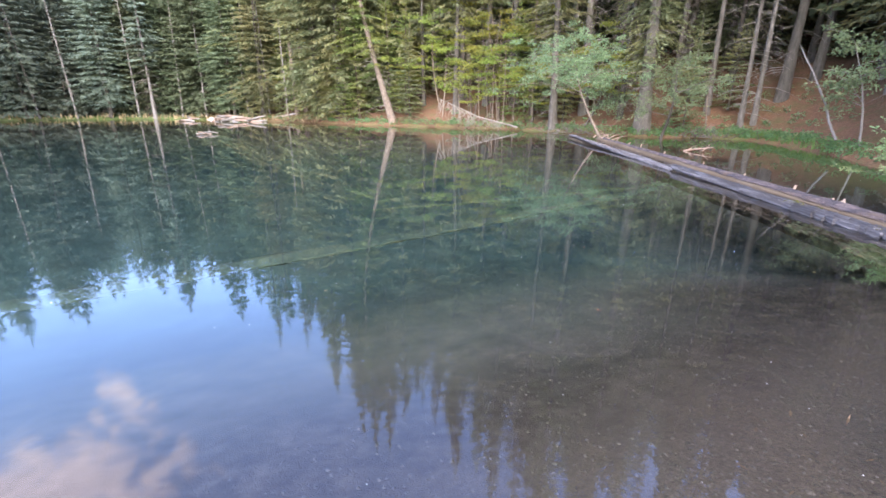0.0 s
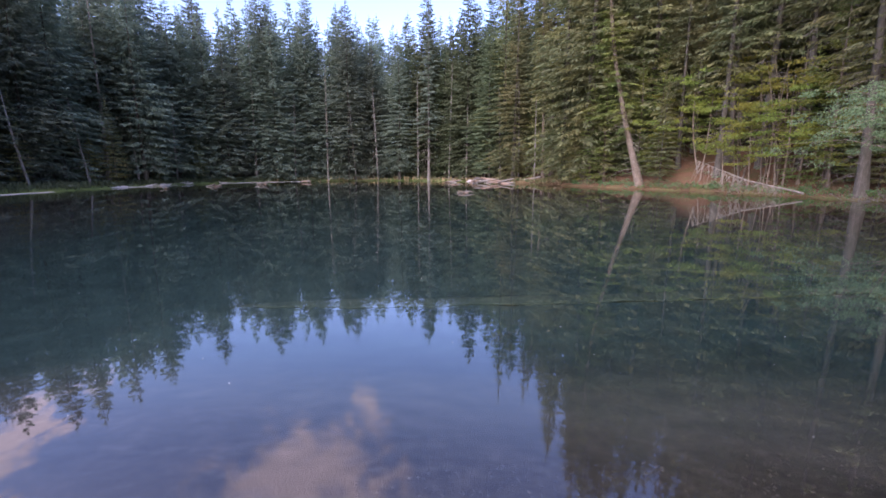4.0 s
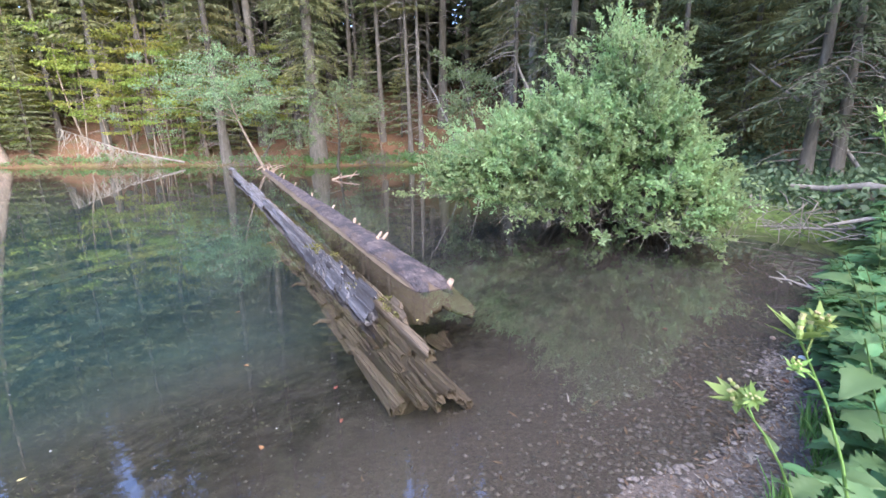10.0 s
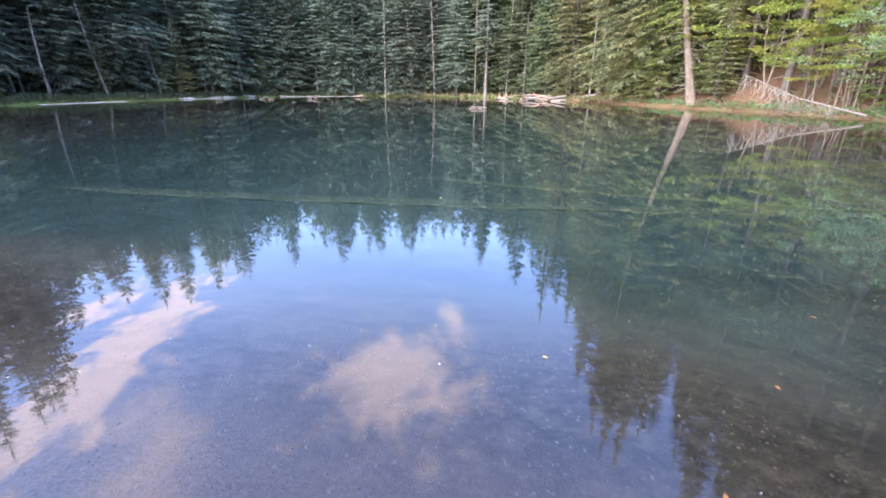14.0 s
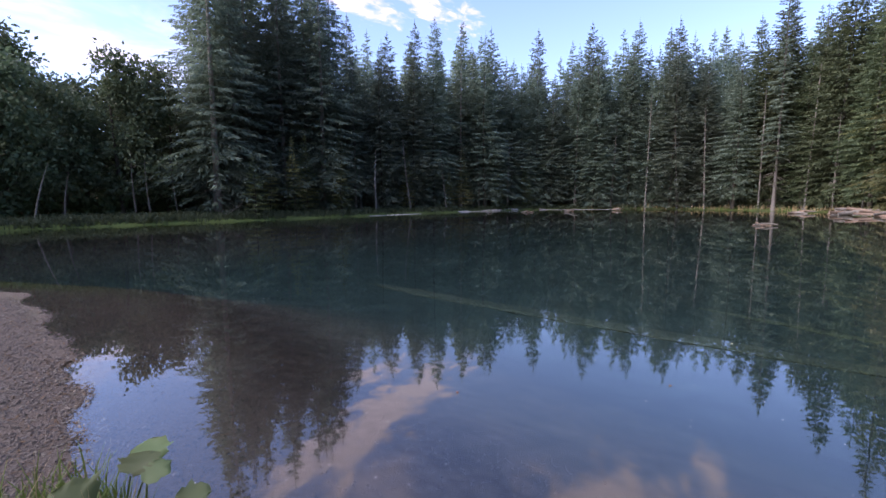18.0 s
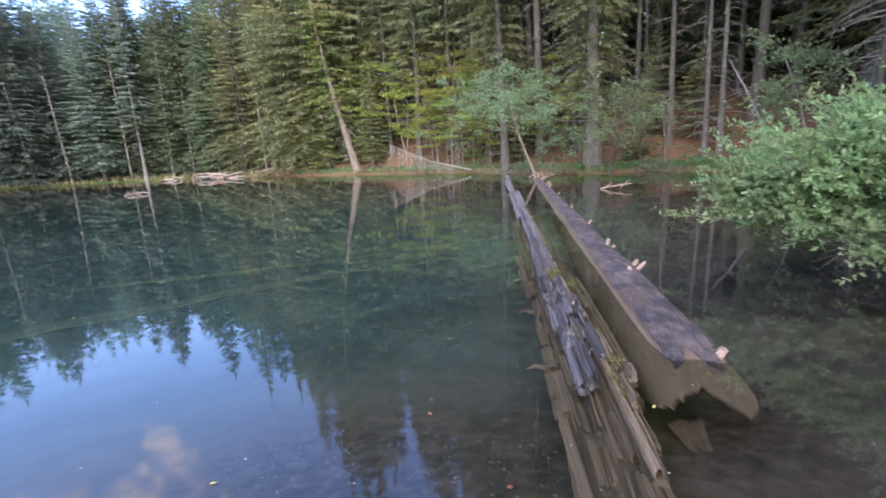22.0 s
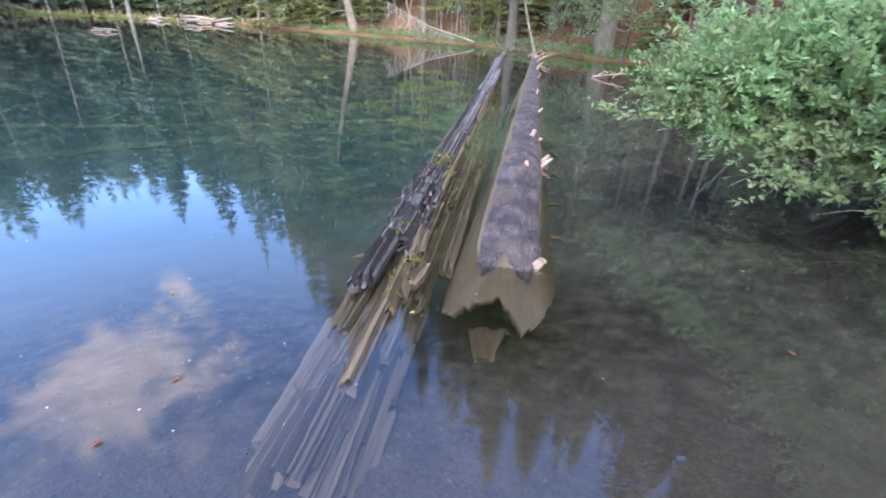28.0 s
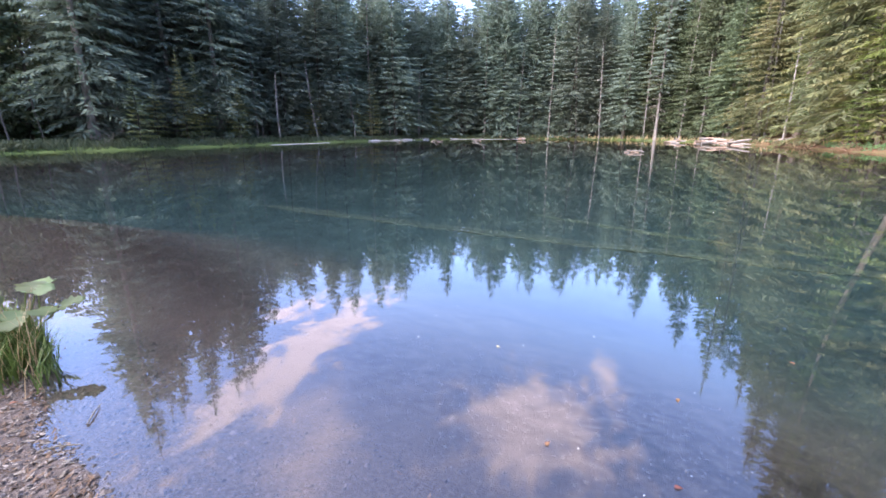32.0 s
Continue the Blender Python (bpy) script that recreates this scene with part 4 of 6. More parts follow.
# slim bare saplings on the rusty slope
for i in range(36):
    x = TREES.uniform(-33, -7) if i % 2 else TREES.normal(-26.5, 2.2)
    y = float(np.interp(x, [-36, -30, -25, -19, -12, -9, -7], [25.4, 27.0, 28.6, 27.8, 28.0, 30.6, 31.5])) + TREES.uniform(0.2, 3.5)
    sap = Soup()
    h = TREES.uniform(4, 11)
    sap.tube(bowed((0, 0, -0.1), (TREES.normal() * 0.09 * h - 0.4, 0, h), (TREES.normal() * 0.2, 0, 0), 6), np.linspace(0.06, 0.015, 6), 6)
    for k in range(9):
        p = np.array((0, 0, h * (0.35 + 0.065 * k)))
        a = TREES.uniform(0, 6.28)
        sap.tube([p, p + (math.cos(a) * 0.6, math.sin(a) * 0.6, 0.1)], [0.012, 0.004], 3, cap=False)
    ob = tagged(new("sapling", sap.mesh("sapling", M_BARK_WARM, True)), "slim pale bare sapling on the rusty slope", "tree", "bare saplings")
    ob.location = (x, y, ground_z(x, y))

# alders and beech saplings of the lit bank
alder = broadleaf_meshes("alder", 120, bowed((0, 0, 0), (-3.4, 1.4, 5.6), (-0.4, 0.1, 0), 8), 0.09, 26, 6, 0.5, 0.11, 62, M_ALDER, M_BARK_WARM, 0.4, 5.2, 0.45, rise=(0.0, 0.45))
ob = make_broadleaf(alder, "leaning alder with pale bare stem and grey-green leaves", Matrix.Translation((-14.1, 22.7, 0.05)), "alder_tree", group="alders by the cove")
alder_b = broadleaf_meshes("alder_low", 121, bowed((0, 0, 0), (0.6, -0.9, 3.0), (0.3, -0.3, 0), 6), 0.07, 16, 5, 0.3, 0.09, 40, M_ALDER, M_BARK, 0.5, 3.0, 0.3, rise=(0.05, 0.4))
make_broadleaf(alder_b, "low alder bush leaning over the water's edge", stand(-12.2, 27.0, 0, 1.4), "alder_tree", group="alders by the cove")
make_broadleaf(alder_b, "low alder bush leaning over the water's edge", stand(-18.2, 27.6, 120, 1.3), "alder_tree", group="alders by the cove")
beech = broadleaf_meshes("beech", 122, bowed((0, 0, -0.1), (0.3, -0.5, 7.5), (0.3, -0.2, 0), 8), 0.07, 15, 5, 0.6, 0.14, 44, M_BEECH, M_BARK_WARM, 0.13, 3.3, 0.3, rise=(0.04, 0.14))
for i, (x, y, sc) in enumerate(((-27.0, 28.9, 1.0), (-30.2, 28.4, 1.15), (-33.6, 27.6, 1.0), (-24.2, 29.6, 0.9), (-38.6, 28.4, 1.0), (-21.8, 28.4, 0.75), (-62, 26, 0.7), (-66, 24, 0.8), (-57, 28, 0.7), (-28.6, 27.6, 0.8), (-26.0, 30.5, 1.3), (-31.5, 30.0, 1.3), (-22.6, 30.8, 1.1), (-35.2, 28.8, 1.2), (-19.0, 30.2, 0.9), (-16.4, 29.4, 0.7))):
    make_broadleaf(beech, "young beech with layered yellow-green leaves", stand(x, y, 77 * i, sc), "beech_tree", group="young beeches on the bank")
elder = broadleaf_meshes("elder", 123, bowed((0, 0, -0.1), (-1.0, -0.6, 4.2), (0.2, 0, 0), 6), 0.05, 14, 4, 0.36, 0.12, 40, M_ALDER, M_BARK_PALE, 0.5, 2.2, 0.4)
make_broadleaf(elder, "slim leaning elder behind the willow bush", stand(-2.2, 22.0, 0, 1.0), "elder_tree")

# ---- the willow bush over the cove ----


def sprig(rng, a, b, n, leaf):
    """Leaves set along a twig from a to b, closer together and upturned towards its tip."""
    way = b - a
    k = 0.15 + 0.85 * rng.random(n) ** 0.6
    p = a + way * k[:, None]
    u = way / (np.linalg.norm(way) + 1e-9)
    d = u * rng.uniform(0.2, 0.9, (n, 1)) + rng.normal(size=(n, 3)) * 0.6 + np.array((0, 0, 0.3))
    d /= np.linalg.norm(d, axis=1, keepdims=True)
    w = np.cross(d, np.array((0, 0, 1.0)) + rng.normal(size=(n, 3)) * 0.6)
    w /= np.linalg.norm(w, axis=1, keepdims=True) + 1e-9
    ln = (leaf * rng.uniform(0.6, 1.25, n))[:, None]
    mid = p + d * ln * 0.55 + np.array((0, 0, 0.05)) * ln
    return np.stack([p, mid + w * ln * 0.22, p + d * ln, mid - w * ln * 0.22], 1)


def willow_bush():
    rng = np.random.default_rng(31)
    ob = thing("willow_bush", "broad grey-green willow bush overhanging the cove", "bush", m=Matrix.Translation((3.2, 11.7, 0.1)))
    xs = (-3.75, -3.5, -2.7, -1.9, -1.2, -0.6, -0.1, 0.2, 0.6, 1.4)
    tops = (0.5, 0.75, 1.2, 1.7, 2.1, 3.1, 2.3, 1.0, 0.35, 0.2)
    for k in range(120):
        x = -3.75 + 4.4 * ((k * 0.618) % 1.0) ** 0.97
        top = float(np.interp(x, xs, tops))
        phi = radians((3, 12, 26, 40, 54, 70, 90, 34)[k % 8] + rng.normal() * 7)
        shoot = k % 9 == 5 and x > -3.5
        if shoot:
            phi, top = radians(rng.uniform(70, 105)), top * 1.13
        depth = (1.2 + 0.5 * smooth01(-0.7, 0.1, x)) * (1 - 0.2 * max(0.0, (-1.5 - x) / 2.8)) * rng.uniform(0.85, 1.1)
        tip = np.array((x, -0.45 - depth * math.cos(phi) * (1.15 if x > -0.3 and phi < 0.5 else 1.0), 0.2 + 0.3 * max(0.0, (-2.2 - x) / 1.5) + top * math.sin(phi) * rng.uniform(0.9, 1.04)))
        root = np.array((np.clip(x * 0.55, -1.4, 1.1) + rng.normal() * 0.3, 0.1 + rng.normal() * 0.3, 0.0))
        rise = 0.2 + 0.2 * rng.random() + 0.10 * math.hypot(*(tip - root)[:2])
        q = [root + (tip - root) * s + np.array((0, 0, rise * math.sin(math.pi * s) * (0.9 - 0.5 * s))) + rng.normal(size=3) * 0.05 * (s > 0) for s in np.linspace(0, 1, 7)]
        wood, leaves = Soup(), Soup()
        wood.tube(q, [0.036, 0.03, 0.024, 0.018, 0.013, 0.008, 0.004], 5, cap=False)
        out = (tip - root) / (np.linalg.norm(tip - root) + 1e-9)
        low = phi < 0.35
        for j in range(11 if shoot else 22):
            s = 6 * (0.42 + 0.58 * rng.random() ** 0.7)
            i = min(int(s), 5)
            p = q[i] + (q[i + 1] - q[i]) * (s - i)
            e = p + (out * rng.uniform(0.2, 1.1) + rng.normal(size=3) * np.array((0.6, 0.6, 0.4)) + np.array((0, 0, 0.18))) * rng.uniform(0.25, 0.6)
            e[2] = max(e[2], 0.0)
            bend = (p + e) / 2 + rng.normal(size=3) * 0.03 + (0, 0, 0.03)
            wood.tube([p, bend, e], [0.008, 0.005, 0.002], 3, cap=False)
            if low and j % 2 and e[2] < 0.5:
                continue
            leaves.quads(sprig(rng, p + (bend - p) * 0.4, e, 34, 0.085))
            for _ in range(2):
                f = e + (out * 0.3 + rng.normal(size=3) * 0.7) * 0.16
                f[2] = max(f[2], 0.0)
                leaves.quads(sprig(rng, bend, f, 15, 0.08))
        stem = part("stem", wood.mesh("willow_stem", M_TWIG, True), ob)
        part("foliage", leaves.mesh("willow_leaves", M_WILLOW), stem)
    # bare crooked twigs that trail low over the water
    for k in range(34):
        x = rng.uniform(-3.0, 1.9)
        a = np.array((x + 0.5 + rng.normal() * 0.2, -0.6 + rng.normal() * 0.3, 0.45 + 0.2 * rng.random()))
        e = np.array((x, -1.5 - 0.75 * smooth01(-0.6, 0.4, x) + rng.normal() * 0.15, -0.06 + 0.22 * rng.random()))
        wood = Soup()
        mid = (a + e) / 2 + rng.normal(size=3) * 0.1
        wood.tube([a, (a + mid) / 2 + rng.normal(size=3) * 0.06, mid, (mid + e) / 2 + rng.normal(size=3) * 0.06, e], [0.012, 0.01, 0.008, 0.006, 0.003], 4, cap=False)
        for _ in range(3):
            f = mid + rng.normal(size=3) * np.array((0.3, 0.2, 0.12))
            wood.tube([mid, (mid + f) / 2 + rng.normal(size=3) * 0.03, f], [0.006, 0.004, 0.002], 3, cap=False)
        part("bare_twig", wood.mesh("willow_bare_twig", M_TWIG, True), ob, "bare greyish twig trailing over water")
    return ob


willow_bush()

# ---- the two great logs ----


def log_frame(a, b):
    """Matrix whose y runs from a to b, with z up."""
    y = (Vector(b) - Vector(a)).normalized()
    x = y.cross(Vector((0, 0, 1))).normalized()
    z = x.cross(y)
    m = Matrix((x, y, z)).transposed().to_4x4()
    m.translation = Vector(a)
    return m


def log_shell(rng, length, r0, r1, sides, steps, groove, ragged):
    """A trunk along y with lengthwise grooves and a ragged near end."""
    s = Soup()
    th = np.linspace(0, 2 * math.pi, sides + 1)
    grooves = groove * np.sin(np.cumsum(rng.normal(size=sides + 1)) * 0.66 + np.arange(sides + 1) * 2.1)
    k = np.arange(sides + 1)
    start = ragged * (np.abs(np.sin(k * 0.37 + 1)) * 0.7 + 0.5 * np.abs(np.sin(k * 1.3)) + 0.7 * rng.random(sides + 1) ** 2)
    grooves[-1], start[-1] = grooves[0], start[0]
    rings = []
    for t in np.linspace(0, 1, steps) ** 1.5:
        y = start + (length - start) * t
        r = (r0 + (r1 - r0) * t) * (1 + grooves + 0.03 * np.sin(y * 1.7 + th * 2))
        rings.append(np.stack([r * np.cos(th), y, r * np.sin(th)], 1))
    n = sides + 1
    s.add(np.array(rings).reshape(-1, 3), [(i * n + j, i * n + j + 1, (i + 1) * n + j + 1, (i + 1) * n + j) for i in range(steps - 1) for j in range(sides)])
    s.f += [tuple(range(sides)), tuple((steps - 1) * n + j for j in range(sides))]
    return s


def splinter(rng, length, w, h, taper=0.5, bend=0.03, step=0.11, rag=0.06):
    """A split strip of trunk wood along y: grooves run with the grain, ends break off raggedly."""
    s = Soup()
    u = np.array((-1, -0.97, -0.8, -0.55, -0.3, -0.05, 0.2, 0.45, 0.7, 0.92, 1, 0.5, -0.5))
    v = np.array((-0.1, 0.6, 0.82, 0.92, 1, 0.96, 1, 0.9, 0.8, 0.6, -0.1, -0.4, -0.4))
    n, k = max(5, int(length / step)), len(u)
    grain = rng.normal(size=k) * (0.10 + 1.2 * rag)
    grain[0] = grain[-3:] = 0
    edge = np.cumsum(rng.normal(size=(n, 2)), axis=0) * rag * 0.45
    ends = np.stack([np.interp(np.arange(k), np.arange(0, k + 2, 2), rng.random(len(np.arange(0, k + 2, 2)))) + 0.4 * rng.random(k) for _ in range(2)]) * min(0.22 * length, 0.16)
    wob = rng.normal(size=2) * bend
    rings = []
    for i in range(n):
        t = i / (n - 1)
        y = t * length + (ends[0] if i == 0 else -ends[1] if i == n - 1 else 0)
        f = 1 - taper * t
        side = np.where(u < 0, 1 + np.clip(edge[i, 0], -0.4, 0.4), 1 + np.clip(edge[i, 1], -0.4, 0.4))
        x = u * w * 0.5 * f * side + wob[0] * math.sin(t * 3) * length
        z = (v + grain + 0.06 * rng.normal(size=k)) * h * (0.75 if i in (0, n - 1) else 1) + wob[1] * math.sin(t * 2.5) * length
        rings.append(np.stack([x, np.zeros(k) + y, z], 1))
    faces = [(i * k + j, i * k + (j + 1) % k, (i + 1) * k + (j + 1) % k, (i + 1) * k + j) for i in range(n - 1) for j in range(k)]
    faces += [tuple(reversed(range(k))), tuple((n - 1) * k + j for j in range(k))]
    s.add(np.concatenate(rings), faces)
    return s


LOG_A = log_frame((1.005, 4.98, -0.34), (-15.9, 22.3, -0.10))
LOG_B = log_frame((0.84, 6.34, -0.29), (-14.3, 22.9, -0.06))


def rotten_log():
    rng = np.random.default_rng(77)
    ob = thing("rotten_log", "long split rotting spruce log half sunk in the pond", "log", "fallen logs", LOG_A)
    part("core", log_shell(rng, 24.0, 0.236, 0.21, 26, 30, 0.04, ragged=0.12).mesh("rotten_core", M_CORE), ob, "brown waterlogged log body", Matrix.Translation((0, 0.3, 0)))
    # broad split plates, laid end to end in lanes round the upper side
    lanes = 14
    for k in range(lanes):
        a0 = math.pi * (-0.05 + 1.08 * (k + 0.5) / lanes)
        y = 0.04 + 0.5 * max(0, a0 - 2.2) + rng.normal() * 0.07
        while y < 9.5:
            near = y < 3.4
            ln = rng.uniform(0.4, 1.15) if near else rng.uniform(0.6, 2.2)
            r = 0.238 - 0.05 * max(y, 0) / 24 + rng.normal() * 0.016
            w = 0.25 * math.pi * 1.08 / lanes * rng.uniform(0.7, 1.5)
            a = a0 + rng.normal() * 0.05
            if near or rng.random() < 0.75:
                me = splinter(rng, ln, w, rng.uniform(0.03, 0.055), rng.uniform(-0.15, 0.3), 0.006, 0.05, 0.13).mesh("strip", M_WETWOOD)
                part("strip", me, ob, m=Matrix.Translation((r * math.cos(a), y, r * math.sin(a) - 0.01)) @ Euler((rng.normal() * 0.02, math.pi / 2 - a, rng.normal() * 0.035)).to_matrix().to_4x4())
            y += ln + (rng.uniform(-0.03, 0.03) if near else rng.uniform(-0.3, 0.2))
    # narrow ledges that step down the flank beside the hollow log
    for k in range(40):
        x = 0.12 + 0.045 * (k % 8)
        y = 0.75 + 0.12 * (k % 8) ** 1.3 + 2.1 * (k // 8) + rng.uniform(-0.3, 0.3)
        part("ledge", splinter(rng, rng.uniform(1.5, 3.0), rng.uniform(0.06, 0.1), 0.06, 0.1, 0.004, 0.1, 0.14).mesh("ledge", M_LEDGE), ob, "olive-brown ledge of split wood under water", Matrix.Translation((x, y, 0.275 - 1.1 * (x - 0.12) ** 1.3 - 0.006 * y + rng.normal() * 0.012)))
    # grey weathered slabs that stand clear of the water, cracked lengthwise
    for x, y, ln, w, top in ((-0.115, 1.27, 1.2, 0.05, 0.10), (-0.075, 1.3, 1.05, 0.045, 0.12), (-0.035, 1.36, 0.9, 0.045, 0.105), (-0.15, 2.3, 1.75, 0.045, 0.10), (-0.10, 2.2, 1.9, 0.055, 0.125), (-0.045, 2.5, 1.0, 0.03, 0.10), (0.0, 2.05, 2.0, 0.06, 0.115), (0.045, 2.75, 1.4, 0.04, 0.10), (0.115, 1.75, 1.5, 0.035, 0.10), (-0.02, 4.0, 1.6, 0.1, 0.12), (-0.11, 3.9, 1.9, 0.07, 0.10), (0.06, 4.1, 1.8, 0.06, 0.10), (-0.06, 5.4, 4.2, 0.12, 0.115), (0.06, 5.6, 4.4, 0.11, 0.10), (0.0, 9.4, 6.0, 0.21, 0.10), (0.0, 14.8, 9.2, 0.22, 0.13)):
        far = y > 3.5
        end = y + ln
        while y < end - 0.08:
            seg = end - y if far else min(end - y, rng.uniform(0.22, 0.7))
            part("slab", splinter(rng, seg + 0.02, w * rng.uniform(1.3, 1.65), 0.085, 0.04, 0.002, 0.05, 0.15).mesh("slab", M_GREYWOOD), ob, "silver-grey weathered slab above the water", Matrix.Translation((x + rng.normal() * 0.004, y, top - 0.085 + 0.34 - 0.0098 * y + rng.normal() * 0.005)) @ Euler((0, rng.normal() * 0.07, rng.normal() * 0.006 / max(seg, 0.4))).to_matrix().to_4x4())
            y += seg
    for k in range(7):
        part("crumbling_edge", splinter(rng, rng.uniform(0.3, 0.6), rng.uniform(0.05, 0.09), 0.06, 0.2, 0.01, 0.04, 0.25).mesh("edge", M_LEDGE), ob, "golden-brown crumbling ridge", Matrix.Translation((0.17 + rng.normal() * 0.02, 1.1 + 0.15 * k, 0.325 + rng.normal() * 0.012)) @ Euler((rng.normal() * 0.05, rng.normal() * 0.15, rng.normal() * 0.06)).to_matrix().to_4x4())
    s = Soup()
    for _ in range(14):
        s.quads(leaf_clump(rng, np.array((0.17 + rng.normal() * 0.03, 1.25 + rng.random() * 0.5, 0.39)), 0.03, 26, 0.02, 0.5))
    for _ in range(8):
        s.quads(leaf_clump(rng, np.array((-0.04 + rng.normal() * 0.03, 2.15 + rng.normal() * 0.1, 0.42)), 0.03, 26, 0.02, 0.5))
    part("moss_cover", s.mesh("moss", M_MOSS), ob, "golden moss in the cracks")["kind"] = "stuff"
    s = Soup()
    for _ in range(16):
        s.quads(leaf_clump(rng, np.array((rng.normal() * 0.05, 4.1 + rng.normal() * 0.14, 0.41)), 0.05, 40, 0.03, 0.6))
    part("moss_tuft", s.mesh("moss", M_MOSS), ob, "yellow-green moss tuft")["kind"] = "stuff"
    s = Soup()
    for _ in range(150):
        p = np.array((0.06 + rng.normal() * 0.06, 2.25 + rng.normal() * 0.16, 0.335 + 0.01 * rng.random()))
        d = rng.normal(size=3) * np.array((0.03, 0.03, 0.01))
        e = np.array((-d[1], d[0], 0)) * 0.05
        s.quads([[p - d - e, p - d + e, p + d + e, p + d - e]])
    part("dry_straw", s.mesh("dry_straw", M_TWIG), ob, "tuft of dry straw and needles caught in the crack")["kind"] = "stuff"
    for x, y in ((-0.03, 3.2), (0.08, 2.95), (0.12, 2.6)):
        s = Soup()
        s.tube([(x, y, 0.40), (x, y, 0.425), (x, y, 0.44)], [0.008, 0.013, 0.006], 7)
        part("knob", s.mesh("knob", M_STUB, True), ob, "small pale bracket fungus knob")
    for y in (3.6, 4.9, 6.3, 2.2, 7.6):
        s = Soup()
        s.tube([(-0.26, y, 0.05), (-0.38, y + 0.05, 0.06), (-0.47, y + 0.02, 0.04)], [0.035, 0.022, 0.006], 5)
        part("snag_stub", s.mesh("snag", M_WETWOOD, True), ob)


def bent_shell(rng, length, arc, sides, steps, r0, r1, thick, lip, ragged, waver=0.0, pitted=0.0):
    """A roof of trunk wall along y that sinks at its near end; lip gives where it breaks off by angle."""
    s = Soup()
    th = np.radians(np.linspace(arc[0], arc[1], sides + 1))
    start = np.interp(np.degrees(th), lip[0], lip[1]) + ragged * (np.sin(th * 19 + 1) + 0.8 * np.sin(th * 31) + 0.9 * rng.random(sides + 1))
    knots = rng.normal(size=(24, 2))
    rings = []
    for t in np.linspace(0, 1, steps) ** 1.7:
        y = start + (length - start) * t
        edge = waver * (np.sin(y * 2.1 + 1) + 0.7 * np.sin(y * 5.3) + 0.5 * np.sin(y * 11.7 + 2))
        a = np.pi * 0.47 + (th - np.pi * 0.47) * (1 + edge)
        r = (r0 + (r1 - r0) * t) * (1 + 0.012 * np.sin(a * 7 + y) + 0.02 * np.sin(y * 1.7 + a * 2) + pitted * rng.normal(size=len(a)))
        for ky, ka in knots:
            r = r * (1 + 0.02 * np.exp(-((y - 4 - 3.5 * ky) / 0.25) ** 2 - ((a - 1.6 - 0.6 * ka) / 0.25) ** 2))
        left = np.where(np.cos(a) < 0, 1.06, 0.92)
        sink = 0.22 * (1 - smooth01(0.3, 1.15, y)) * np.clip(np.sin(a), 0, 1) ** 2
        rings.append(np.stack([r * left * np.cos(a), y, r * (0.94 + 0.1 * smooth01(3, 12, y)) * np.sin(a) - sink], 1))
    outer, n = np.array(rings), sides + 1
    faces = [(i * n + j, i * n + j + 1, (i + 1) * n + j + 1, (i + 1) * n + j) for i in range(steps - 1) for j in range(sides)]
    s.add(outer.reshape(-1, 3), faces)
    inner = outer - np.stack([np.cos(th) * thick, np.zeros(n), np.sin(th) * thick], 1)[None]
    s.add(inner.reshape(-1, 3), [tuple(reversed(f)) for f in faces])
    o = steps * n
    s.f += [(j + 1, j, o + j, o + j + 1) for j in range(sides)]
    for k in (0, sides):
        s.f += [(i * n + k, (i + 1) * n + k, o + (i + 1) * n + k, o + i * n + k) for i in range(steps - 1)]
    return s


